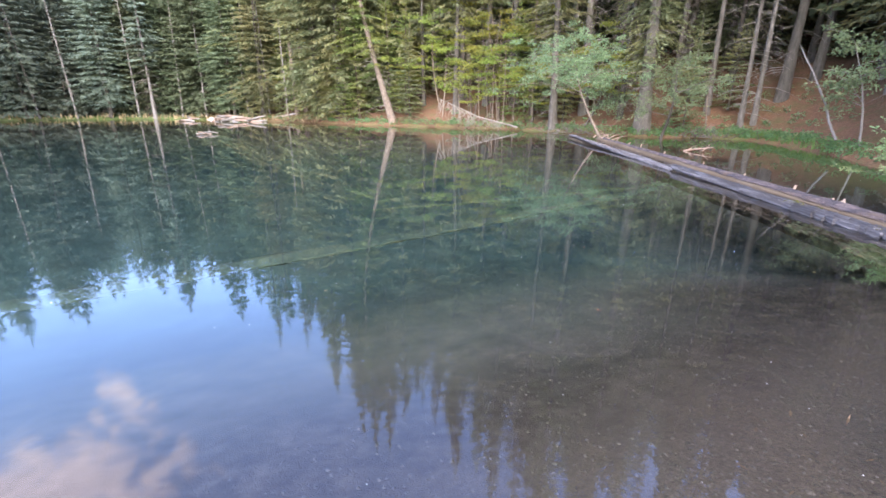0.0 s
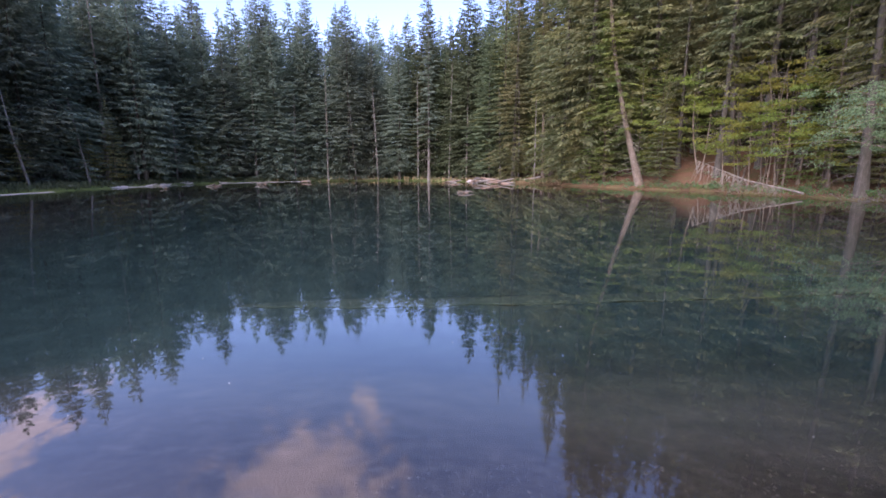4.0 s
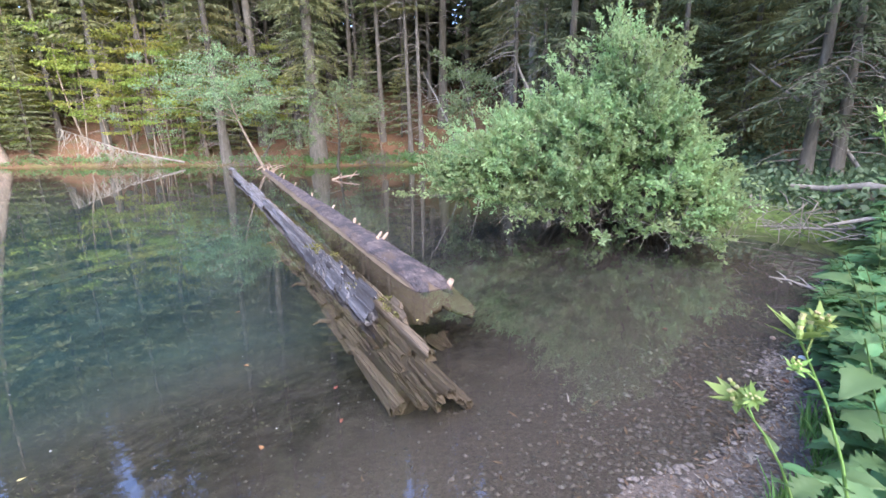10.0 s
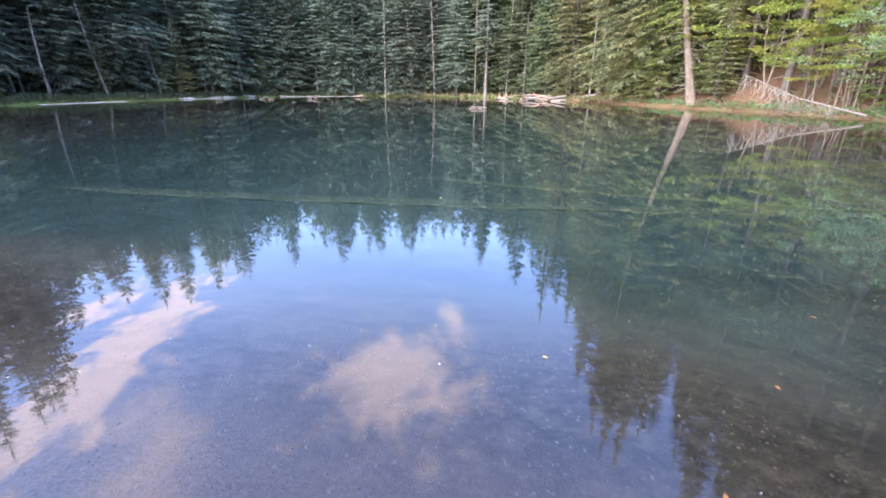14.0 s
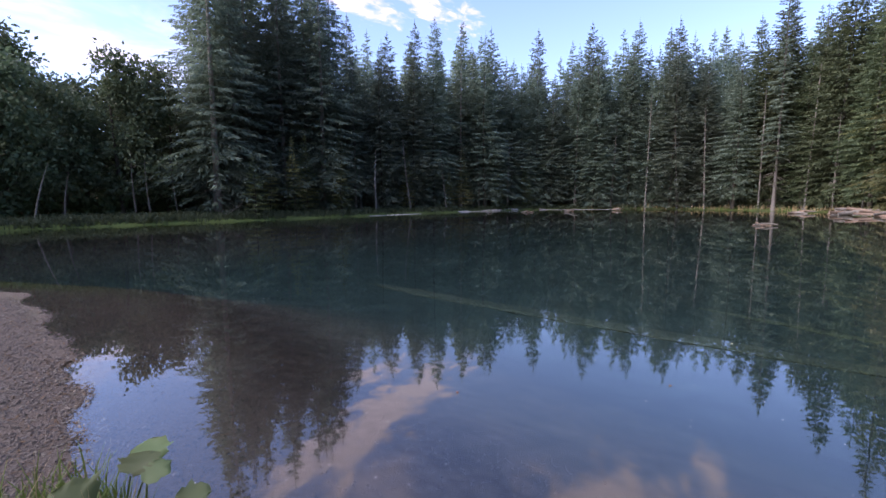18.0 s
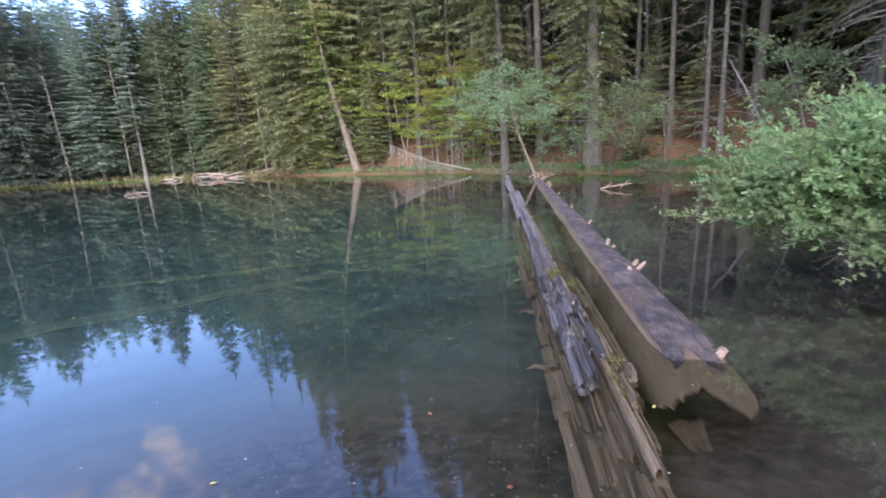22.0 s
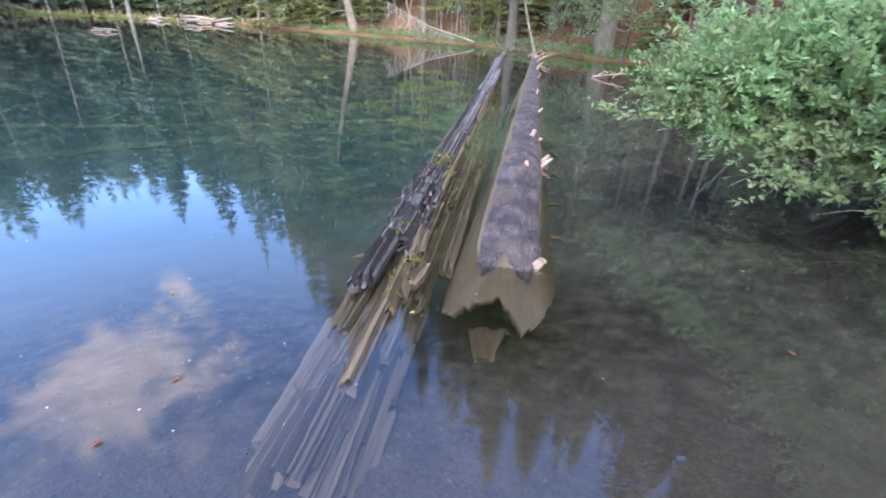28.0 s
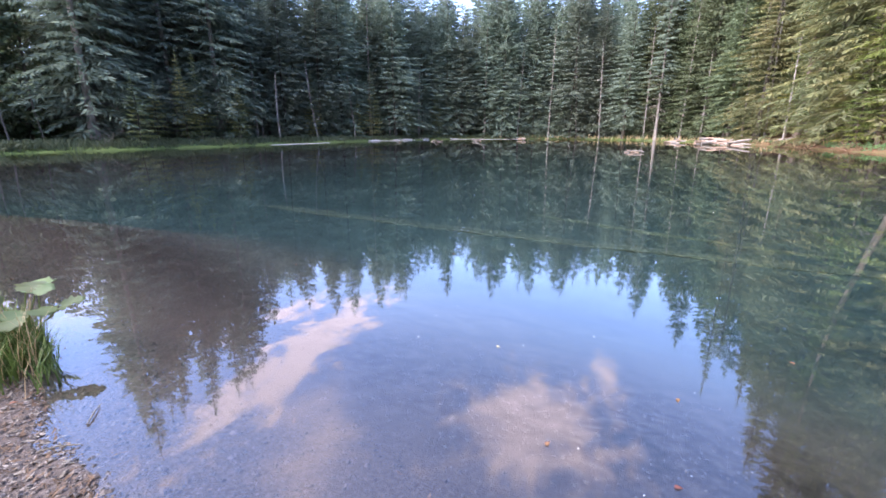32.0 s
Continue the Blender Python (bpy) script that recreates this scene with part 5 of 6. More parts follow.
def hollow_log():
    rng = np.random.default_rng(78)
    ob = thing("hollow_log", "thick hollow log with a jagged broken end and branch stubs", "log", "fallen logs", LOG_B)
    part("shell", bent_shell(rng, 22.4, (-14, 196), 110, 90, 0.40, 0.2, 0.05, ((-14, 15, 30, 45, 56, 66, 74, 84, 94, 104, 114, 124, 136, 146, 156, 166, 180, 196), (1.1, 0.82, 0.6, 0.4, 0.26, 0.22, 0.3, 0.45, 0.52, 0.5, 0.46, 0.42, 0.38, 0.33, 0.35, 0.42, 0.62, 0.9)), 0.014).mesh("hollow_shell", M_SILTWOOD, True), ob, "silt-covered hollow trunk")
    part("dry_rim", bent_shell(rng, 21.6, (51, 125), 60, 150, 0.407, 0.207, 0.03, ((51, 58, 64, 71, 79, 85, 90, 95, 101, 107, 115, 125), (1.0, 0.8, 0.68, 0.62, 0.66, 0.76, 0.82, 0.83, 0.78, 0.69, 0.64, 0.78)), 0.02, 0.035).mesh("dry_rim", M_RIM, True), ob, "pale lilac drying rim of the bark")
    part("bark_top", bent_shell(rng, 21.6, (53, 122), 70, 280, 0.415, 0.214, 0.03, ((53, 60, 65, 71, 79, 85, 90, 95, 101, 107, 115, 122), (1.04, 0.83, 0.71, 0.65, 0.7, 0.8, 0.86, 0.87, 0.82, 0.72, 0.67, 0.82)), 0.024, 0.05, 0.014).mesh("bark_top", M_BARKTOP, True), ob, "grey-violet dry bark above the water")
    for x, y, z, w, ln, tilt in ((-0.07, 0.28, -0.25, 0.11, 0.45, -4),):
        part("broken_plate", splinter(rng, ln, w, 0.03, -1.2, 0.004, 0.06, 0.25).mesh("broken_plate", M_CORE), ob, "broken plate of hollow trunk wall", pose(x, y, z, 6, tilt, 3))
    for y, a, ln, r in ((0.86, 55, 0.07, 0.036), (0.9, 51, 0.05, 0.03), (3.05, 82, 0.07, 0.026), (3.4, 47, 0.16, 0.026), (3.66, 45, 0.13, 0.03), (4.62, 74, 0.15, 0.026), (4.75, 52, 0.07, 0.024), (6.9, 56, 0.12, 0.022), (9.2, 66, 0.10, 0.024), (12.6, 60, 0.16, 0.024), (15.2, 70, 0.18, 0.026), (17.2, 50, 0.2, 0.028), (19.0, 66, 0.22, 0.03), (20.4, 90, 0.26, 0.03), (21.2, 120, 0.25, 0.025)):
        rr = 0.40 - 0.18 * y / 22
        d = np.array((math.cos(radians(a)), 0.15, math.sin(radians(a))))
        p = np.array((rr * 0.9 * d[0], y, rr * 0.94 * d[2] - 0.02 * (y < 1)))
        s = Soup()
        s.tube([p - d * 0.06, p + d * ln * 0.6, p + d * ln + rng.normal(size=3) * 0.015], [r * 1.25, r, r * 0.8], 7, wobble=0.35, rng=rng)
        part("branch_stub", s.mesh("stub", M_STUB), ob, "pale broken branch stub")
    for y in (1.4, 2.3, 3.4, 4.6, 5.7):
        s = Soup()
        s.tube([(0.33, y + 0.6, -0.02), (0.46, y + 0.64, -0.02), (0.55, y + 0.6, -0.05)], [0.03, 0.018, 0.005], 5)
        part("snag_stub", s.mesh("snag", M_SILTWOOD, True), ob)


rotten_log()
hollow_log()
for k, (x, y, t) in enumerate(((-14.0, 22.5, 20), (-14.4, 22.4, 75), (-13.8, 22.9, 140), (-13.2, 21.9, 60), (-12.6, 21.2, 10))):
    s = Soup()
    d = np.array((math.cos(radians(t)), math.sin(radians(t)), 0.35))
    p = np.array((x, y, 0.1))
    s.tube([p, p + d * 0.4 + (0, 0, 0.05), p + d * 0.8], [0.03, 0.022, 0.008], 6)
    tagged(new("dry_twig", s.mesh("dry_twig", M_STUB, True)), "short pale dead twig caught between the log ends", "twig", "twigs on the logs")


def sunken_log(a, b, r, label, mat=None, bend=0.1):
    rng = np.random.default_rng(int(abs(a[0] * 100)))
    n = 24
    t = np.linspace(0, 1, n)
    pts = bowed(a, b, (bend, 0, -0.03), n) + rng.normal(size=(n, 3)) * np.array((0.012, 0, 0.006))
    s = Soup()
    s.tube(pts, r * (1 - 0.4 * t) * (0.88 + 0.24 * rng.random(n)) * np.clip(t * 6 + 0.3, 0, 1), 10, wobble=0.35, rng=rng)
    for k in range(7):
        i = int(rng.integers(2, n - 2))
        d = np.array((rng.choice((-1, 1)) * rng.uniform(0.2, 0.5), rng.normal() * 0.2, rng.uniform(-0.05, 0.12)))
        s.tube([pts[i], pts[i] + d * 0.6, pts[i] + d], [r * 0.25, r * 0.16, r * 0.06], 5)
    s.v = [np.column_stack([v[:, 0], v[:, 1], 0.1 * v[:, 2] + 0.9 * np.interp(v[:, 1], pts[:, 1], pts[:, 2])]) for v in s.v]
    return tagged(new("sunken_log", s.mesh("sunken_log", mat or M_SUNKWOOD, True)), label, "log", "sunken logs")


sunken_log((-8.0, -5.4, -0.46), (-5.6, 10.4, -0.38), 0.3, "long algae-green sunken trunk lying under the water")
sunken_log((-9.1, 2.6, -0.44), (-5.5, 11.4, -0.34), 0.15, "pale sunken pole under clear water", M_ALGAE, 0.1)

# ---- dead wood on the shores ----


def dead_top():
    rng = np.random.default_rng(90)
    ob = thing("fallen_treetop", "pale bare fallen conifer top dipping into the pond", "branch", m=Matrix.Translation((0, 0, 0)))
    a, b = np.array((-28.6, 22.6, 2.5)), np.array((-23.5, 26.6, 0.25))
    s = Soup()
    s.tube([a, (a + b) / 2 - (0, 0, 0.3), b], [0.02, 0.05, 0.08], 6)
    part("stem", s.mesh("stem", M_TWIG, True), ob)
    s = Soup()
    for _ in range(90):
        t = rng.random() * 0.8
        p = a + (b - a) * t - (0, 0, 1.1 * t * (1 - t))
        e = p + np.array((rng.normal() * 0.5, rng.normal() * 0.5, -rng.uniform(0.4, 1.8)))
        e[2] = max(e[2], 0.05)
        s.tube([p, (p + e) / 2 + rng.normal(size=3) * 0.1, e], [0.018, 0.012, 0.005], 3, cap=False)
    part("deadwood", s.mesh("deadwood", M_TWIG), ob, "hanging bleached twig fringe")["kind"] = "stuff"


dead_top()


def brush_pile(x, y, w, label, n=120, mat=None, name="brush_pile"):
    rng = np.random.default_rng(int(abs(x * 10)))
    s = Soup()
    for _ in range(n):
        p = np.array((x + rng.normal() * w, y + rng.normal() * w * 0.35, 0.05))
        e = p + np.array((rng.normal() * 0.8, rng.normal() * 0.5 - 0.3, rng.uniform(0.1, 1.0)))
        s.tube([p, (p + e) / 2 + rng.normal(size=3) * 0.12, e], [0.022, 0.015, 0.005], 3, cap=False)
    tagged(new(name, s.mesh(name, mat or M_RUSTY)), label, "branches", kind="stuff")


brush_pile(-38.2, 25.0, 1.2, "tangle of rust-brown dead branches at the water's edge", 170)
brush_pile(-34.0, 25.6, 1.0, "tangle of rust-brown dead branches at the water's edge", 90)
brush_pile(-10.6, 28.6, 1.2, "grey dead twigs along the cove bank", 70, M_TWIG)
for x, y in ((-30.4, 26.6), (-27.4, 27.6), (-22.0, 27.4), (-43.6, 22.6), (-47.6, 21.6), (-15.2, 26.4), (-52.0, 20.8)):
    brush_pile(x, y, 1.1, "rust-brown dead branches and roots along the bank", 45)
brush_pile(-18.0, 26.4, 1.4, "grey dead twigs along the bank", 60, M_TWIG)


def driftwood(x, y, size, turn, label="pale driftwood branches floating on the pond", n=6):
    rng = np.random.default_rng(int(abs(x * 7 + y * 3)))
    ob = thing("driftwood", label, "driftwood", "driftwood", pose(x, y, 0, 0, 0, turn))
    for i in range(n):
        s = Soup()
        ln = size * rng.uniform(0.5, 1.1)
        c = np.array((rng.normal() * size * 0.25, rng.normal() * size * 0.2, 0.03 + 0.08 * i * size * 0.4))
        d = np.array((math.cos(rng.normal() * 0.5), math.sin(rng.normal() * 0.5), rng.normal() * 0.12))
        s.tube([c - d * ln / 2, c + (0, 0, 0.02), c + d * ln / 2], np.array((0.05, 0.06, 0.03)) * size, 6, wobble=0.3, rng=rng)
        part("branch", s.mesh("drift", M_BARK_PALE if i % 2 else M_STUB, True), ob)


for row in ((-54.1, -17.4, 1.2, 10), (-59.5, -13.2, 1.5, 60), (-66.5, -8.0, 1.6, 20), (-34, 6.0, 0.8, 70), (-58, 15.5, 3.2, 95), (-55, 17.0, 2.4, 80), (-62, 12, 2.0, 100), (-49, -20.5, 1.0, 20)):
    driftwood(*row)


def floating_branch():
    ob = thing("floating_branch", "short pale twisted branch floating in the cove", "branch", m=pose(0, 0, 0))
    s = Soup()
    a = np.array((-7.9, 18.9, 0.02))
    s.tube([a, a + (0.5, 0.05, 0.10), a + (1.1, 0.3, 0.2)], [0.04, 0.045, 0.02], 6)
    part("stem", s.mesh("stem", M_STUB, True), ob)
    for d in ((0.4, -0.2, 0.2), (0.8, 0.4, 0.25), (0.2, 0.2, 0.15)):
        s = Soup()
        s.tube([a + np.array(d) * (1, 0, 0) + (0, 0, 0.05), a + np.array(d) + (0.15, 0, 0.08)], [0.025, 0.01], 5)
        part("twig", s.mesh("twig", M_STUB), ob)


floating_branch()

# leaning stakes and a dead pole behind the willow
def pole(name, a, b, r, mat, label):
    s = Soup()
    s.tube(bowed(a, b, (0.1, 0.06, 0.16), 7) + np.random.default_rng(int(abs(a[0] * 9))).normal(size=(7, 3)) * 0.035, [r, r * 0.97, r * 0.9, r * 0.8, r * 0.65, r * 0.5, r * 0.25], 7, wobble=0.1, rng=np.random.default_rng(3))
    tagged(new(name, s.mesh(name, mat, True)), label, "branch")


pole("dead_pole", (1.2, 15.3, 0.3), (0.1, 14.7, 3.7), 0.07, M_BARK_PALE, "broken pale stake leaning behind the willow bush")
pole("dead_pole", (8.2, 14.2, 0.2), (5.6, 15.0, 3.2), 0.05, M_BARK_PALE, "curved bare dead branch leaning against the trunks")
pole("dead_pole", (7.4, 9.8, 0.4), (5.4, 11.5, 0.75), 0.11, M_BARK_PALE, "bleached fallen trunk on the bank under the willow")
pole("dead_pole", (-3.0, 21.5, 0.6), (-5.2, 23.0, 4.6), 0.05, M_BARK_PALE, "thin bare leaning dead stem behind the willow bush")

# ---- herbs, grass and stones of the beach ----
HERB = np.random.default_rng(400)


def leaf_mesh(name, material, length, width, lobes=0, curl=0.25, fold=0.25, n=9, round_leaf=False, seed=1):
    """A thin leaf along +y with a midrib fold, an arched back and a wavy or toothed rim."""
    rng = np.random.default_rng(seed)
    s = Soup()
    rows = []
    for i in range(n):
        t = i / (n - 1)
        if round_leaf:
            w = width * math.sqrt(max(0.0, 1 - (2 * t - 1) ** 2)) * 0.5 + 0.02 * width
        else:
            w = width * 0.5 * (math.sin(math.pi * min(1, t * 0.96 + 0.04) ** 0.75) ** 0.85)
            if lobes:
                w *= 1.1 - 0.55 * (i % 2)
        w *= 1 + 0.12 * rng.normal()
        z = -curl * length * t * t + 0.10 * length * t
        wave = 0.04 * width * rng.normal(size=2)
        rows.append([(-w, t * length, z + fold * w + wave[0]), (-w * 0.5, t * length + 0.01, z + fold * w * 0.7), (0, t * length, z), (w * 0.5, t * length + 0.01, z + fold * w * 0.7), (w, t * length, z + fold * w + wave[1])])
    f = [(i * 5 + j, i * 5 + j + 1, (i + 1) * 5 + j + 1, (i + 1) * 5 + j) for i in range(n - 1) for j in range(4)]
    s.add(np.array(rows).reshape(-1, 3), f)
    return s.mesh(name, material, True)


THISTLE_LEAVES = [leaf_mesh(f"thistle_leaf_{i}", M_HERB, 0.15 + 0.03 * i, 0.095 + 0.018 * i, lobes=int(i < 3), n=13, seed=i, curl=0.3 + 0.1 * i) for i in range(4)]
SMALL_LEAVES = [leaf_mesh(f"stem_leaf_{i}", M_HERB, 0.10, 0.06, seed=10 + i, curl=0.2) for i in range(2)]
ROUND_LEAVES = [leaf_mesh(f"butterbur_leaf_{i}", M_BUTTERBUR, 0.135 + 0.03 * i, 0.155 + 0.035 * i, round_leaf=True, fold=0.12, curl=0.2, n=11, seed=20 + i) for i in range(3)]


def head_meshes():
    rng = np.random.default_rng(5)
    b, fl = Soup(), Soup()
    for k in range(5):
        c = np.array((rng.normal() * 0.016, rng.normal() * 0.016, 0.006 + 0.008 * k))
        b.tube([c, c + (0, 0, 0.012), c + (0, 0, 0.024)], [0.005, 0.009, 0.005], 7)
        fl.tube([c + (0, 0, 0.021), c + (0, 0, 0.032)], [0.005, 0.007], 7)
    for k in range(11):
        a = k * 2.4
        d = np.array((math.cos(a), math.sin(a), 0.25 + 0.9 * rng.random()))
        e = np.array((-math.sin(a), math.cos(a), 0)) * (0.012 + 0.01 * rng.random())
        ln = 0.05 + 0.04 * rng.random()
        b.quads([[(0, 0, 0.005 * (k % 3)), d * ln * 0.5 + e, d * ln - (0, 0, 0.012), d * ln * 0.5 - e]])
    return b.mesh("bracts", M_BRACT), fl.mesh("florets", M_FLOWER)


BRACTS, FLORETS = head_meshes()


def thistle(x, y, height, lean, turn, leaves=9, flower=True):
    """Cabbage thistle: a bent pale stem, big drooping leaves below, bracts and straw florets on top."""
    ob = thing("thistle_plant", "leafy cabbage thistle with pale yellow-green flower heads" if flower else "dense leafy thistle plant with broad dark green leaves", "plant", "herbs beside the beach", Matrix.Translation((x, y, ground_z(x, y) - 0.02)))
    a = radians(turn)
    d = np.array((math.cos(a), math.sin(a), 0)) * lean
    pts = [d * t * t * height + np.array((0, 0, height * (t - 0.12 * lean * t * t))) for t in np.linspace(0, 1, 7)]
    s = Soup()
    s.tube(pts, np.linspace(0.0075, 0.003, 7), 6)
    stem = part("stem", s.mesh("stem", M_STEM if flower else M_HERBSTEM, True), ob)
    for i in range(leaves):
        t = 0.06 + (0.72 if flower else 0.9) * i / leaves + 0.05 * HERB.random()
        k = t * 6
        j = min(int(k), 5)
        p = pts[j] + (pts[j + 1] - pts[j]) * (k - j)
        yaw = 137.5 * i + HERB.uniform(-25, 25)
        big = t < (0.55 if flower else 0.8)
        me = THISTLE_LEAVES[int(HERB.integers(4))] if big else SMALL_LEAVES[int(HERB.integers(2))]
        sc = HERB.uniform(0.75, 1.2)
        part("leaf", me, ob, m=Matrix.LocRotScale(Vector(p), Euler((radians(HERB.uniform(5, 40)), radians(HERB.uniform(-20, 20)), radians(yaw))), (sc, sc, sc)))
    if flower:
        for k in range(3):
            p = pts[-1] if k == 0 else pts[-2] + (pts[-1] - pts[-2]) * 0.4 * k
            e = p + np.array((HERB.normal() * 0.05, HERB.normal() * 0.05, 0.03 + 0.02 * k)) if k else p
            if k:
                sb = Soup()
                sb.tube([p, (p + e) / 2 + (0, 0, 0.01), e], [0.003, 0.0025, 0.002], 5)
                part("side_stem", sb.mesh("side_stem", M_STEM, True), ob)
            sc = HERB.uniform(0.75, 0.95) if k == 0 else HERB.uniform(0.4, 0.65)
            h = part("flower_head", BRACTS, ob, "pale yellow-green bracts", Matrix.LocRotScale(Vector(e), Euler((HERB.normal() * 0.4, HERB.normal() * 0.4, k)), (sc, sc, sc)))
            part("flower_tip", FLORETS, h, "straw-coloured florets")
    return ob


# the flowering stems that lean over the water's edge
for bx, by, tx, ty, tz in ((2.62, 3.75, 2.26, 3.54, 1.2), (2.6, 4.0, 2.27, 3.83, 0.86), (2.95, 3.7, 2.6, 3.48, 1.42), (2.95, 3.2, 2.61, 2.89, 1.31), (2.75, 2.5, 2.4, 2.29, 0.76), (2.8, 2.2, 2.42, 1.9, 1.19), (3.5, 3.9, 3.3, 3.9, 1.5), (4.0, 6.2, 3.8, 6.4, 1.75)):
    d, hz = math.hypot(tx - bx, ty - by), tz - ground_z(bx, by) + 0.02
    ln = d / (hz + 0.12 * d)
    thistle(bx, by, hz / (1 - 0.12 * ln), ln, math.degrees(math.atan2(ty - by, tx - bx)), 9)
# the leafy bank between beach and willow
made = 0
while made < 200:
    y = HERB.uniform(2.6, 10.2)
    edge = float(np.interp(y, [2.5, 4.0, 5.0, 6.0, 7.0, 8.0, 9.0, 10.5], [2.8, 2.8, 3.2, 3.75, 4.25, 4.8, 5.45, 6.0]))
    x = edge + 0.05 + abs(HERB.normal()) * (0.35 if made % 2 else 0.9)
    if shore_distance(np.array([x]), np.array([y]))[0] < 0.03:
        continue
    thistle(x, y, HERB.uniform(0.4, 0.85) + (HERB.uniform(0.0, 0.5) if x > edge + 0.55 else 0), HERB.uniform(0.05, 0.4), HERB.uniform(90, 270), int(HERB.integers(11, 16)), False)
    made += 1


made = 0
while made < 130:
    y = HERB.uniform(4.6, 8.2)
    x = float(np.interp(y, [4.5, 5.0, 6.0, 7.0, 8.0, 9.0], [3.1, 3.3, 3.62, 3.95, 4.45, 5.2])) + abs(HERB.normal()) * 0.32
    if shore_distance(np.array([x]), np.array([y]))[0] < 0.05:
        continue
    thistle(x, y, HERB.uniform(0.2, 0.48), HERB.uniform(0.1, 0.7), HERB.uniform(120, 300), 13, False)
    made += 1


def butterbur(x, y, n, tall, label):
    ob = thing("butterbur_plant", label, "plant", m=Matrix.Translation((x, y, max(0, ground_z(x, y)) - 0.02)))
    for i in range(n):
        a = 2 * math.pi * i / n + HERB.normal() * 0.3
        h, r = tall * HERB.uniform(0.6, 1.1), HERB.uniform(0.06, 0.24)
        e = np.array((math.cos(a) * r, math.sin(a) * r, h))
        s = Soup()
        s.tube([(0, 0, 0), e * (0.35, 0.35, 0.6), e], [0.007, 0.006, 0.004], 5)
        st = part("stalk", s.mesh("stalk", M_STEM, True), ob)
        part("leaf", ROUND_LEAVES[i % 3], st, m=Matrix.LocRotScale(Vector(e), Euler((radians(HERB.uniform(-10, 35)), radians(HERB.uniform(-20, 20)), a - math.pi / 2)), (1, 1, 1)))


butterbur(0.52, 0.2, 6, 0.46, "butterbur with round ragged leaves in a grass tuft")
butterbur(0.37, 0.12, 3, 0.44, "small butterbur leaning over the water")


def grass_stuff(name, label, n, place, height, material, width=0.006):
    """Curved blades strewn by place(rng, n) -> x, y."""
    rng = np.random.default_rng(len(label) * 7 + n)
    x, y = place(rng, n)
    z = land(x, y)[0]
    h = height * (0.5 + 0.9 * rng.random(n))
    a = rng.random(n) * 2 * np.pi
    bend = h * (0.2 + 0.5 * rng.random(n))
    o = np.stack([np.cos(a), np.sin(a), np.zeros(n)], 1)
    sd = np.stack([-o[:, 1], o[:, 0], np.zeros(n)], 1) * width
    p0 = np.stack([x, y, z - 0.01], 1)
    p1 = p0 + o * (bend * 0.3)[:, None] + np.stack([0 * h, 0 * h, h * 0.6], 1)
    p2 = p0 + o * bend[:, None] + np.stack([0 * h, 0 * h, h], 1)
    s = Soup()
    s.quads(np.stack([p0 - sd, p0 + sd, p1 + sd * 0.8, p1 - sd * 0.8], 1))
    s.quads(np.stack([p1 - sd * 0.8, p1 + sd * 0.8, p2 + sd * 0.1, p2 - sd * 0.1], 1))
    tagged(new(name, s.mesh(name, material)), label, "grass", kind="stuff")


def on_land(x, y, least=0.05):
    k = shore_distance(x, y) > least
    return x[k], y[k]


def grass(name, label, n, place, height, material, width=0.006, least=0.05):
    rng = np.random.default_rng(n)
    x, y = on_land(*place(rng, n), least)
    grass_stuff(name, label, len(x), lambda r, k: (x, y), height, material, width)


grass("grass", "short green grass beside the gravel beach", 9000, lambda r, n: ((q := r.uniform(-4, 6, n)) * 0 + np.interp(q, [-4, -1.5, 2, 4, 6], [2.2, 2.6, 2.78, 2.95, 4.3]) + 0.1 * np.sin(q * 3.1) + 0.07 * np.sin(q * 8.3) + np.abs(r.normal(size=n)) * 0.9, q), 0.13, M_GRASS)
grass("grass_tuft", "tuft of green grass at the beach's edge", 2600, lambda r, n: (0.6 + r.normal(size=n) * 0.22, 0.0 + r.normal(size=n) * 0.32), 0.26, M_GRASS, least=-0.15)
grass("dry_grass", "straw-coloured dry grass stalks in the tuft", 160, lambda r, n: (0.7 + r.normal(size=n) * 0.22, 0.2 + r.normal(size=n) * 0.3), 0.42, M_DRYGRASS, 0.003, -0.15)


def along_shore(a, b, out, spread):
    """Points strewn along a stretch of the outline, from vertex share a to b."""
    def place(r, n):
        k = r.uniform(a, b, n) * (len(SHORE) - 1)
        i = k.astype(int)
        p = SHORE[i] + (SHORE[(i + 1) % len(SHORE)] - SHORE[i]) * (k - i)[:, None]
        return p[:, 0] + r.normal(size=n) * spread, p[:, 1] + out + r.normal(size=n) * spread
    return place


NV = len(NEAR_SHORE) + len(FAR_SHORE)
grass("grass", "bright green grass along the hillside bank", 3200, along_shore(27 / NV, 36 / NV, 0.3, 0.5), 0.28, M_GRASS, 0.016)
grass("reeds", "tall sedge and grass along the far bank", 9000, along_shore(43 / NV, 51 / NV, -0.9, 0.9), 0.5, M_DECID, 0.03)
grass("dry_grass", "dry yellow sedge on the far shore", 1600, along_shore(38 / NV, 44 / NV, 0.3, 0.7), 0.5, M_DRYGRASS, 0.03)


def undergrowth(name, label, n, place, size, leaf, material):
    rng = np.random.default_rng(n + 3)
    x, y = on_land(*place(rng, n), 0.1)
    z = land(x, y)[0]
    s = Soup()
    for i in range(len(x)):
        s.quads(leaf_clump(rng, np.array((x[i], y[i], z[i] + size * (0.4 + 0.5 * rng.random()))), size, 24, leaf, 0.6, 0.7))
    tagged(new(name, s.mesh(name, material)), label, "undergrowth", kind="stuff")


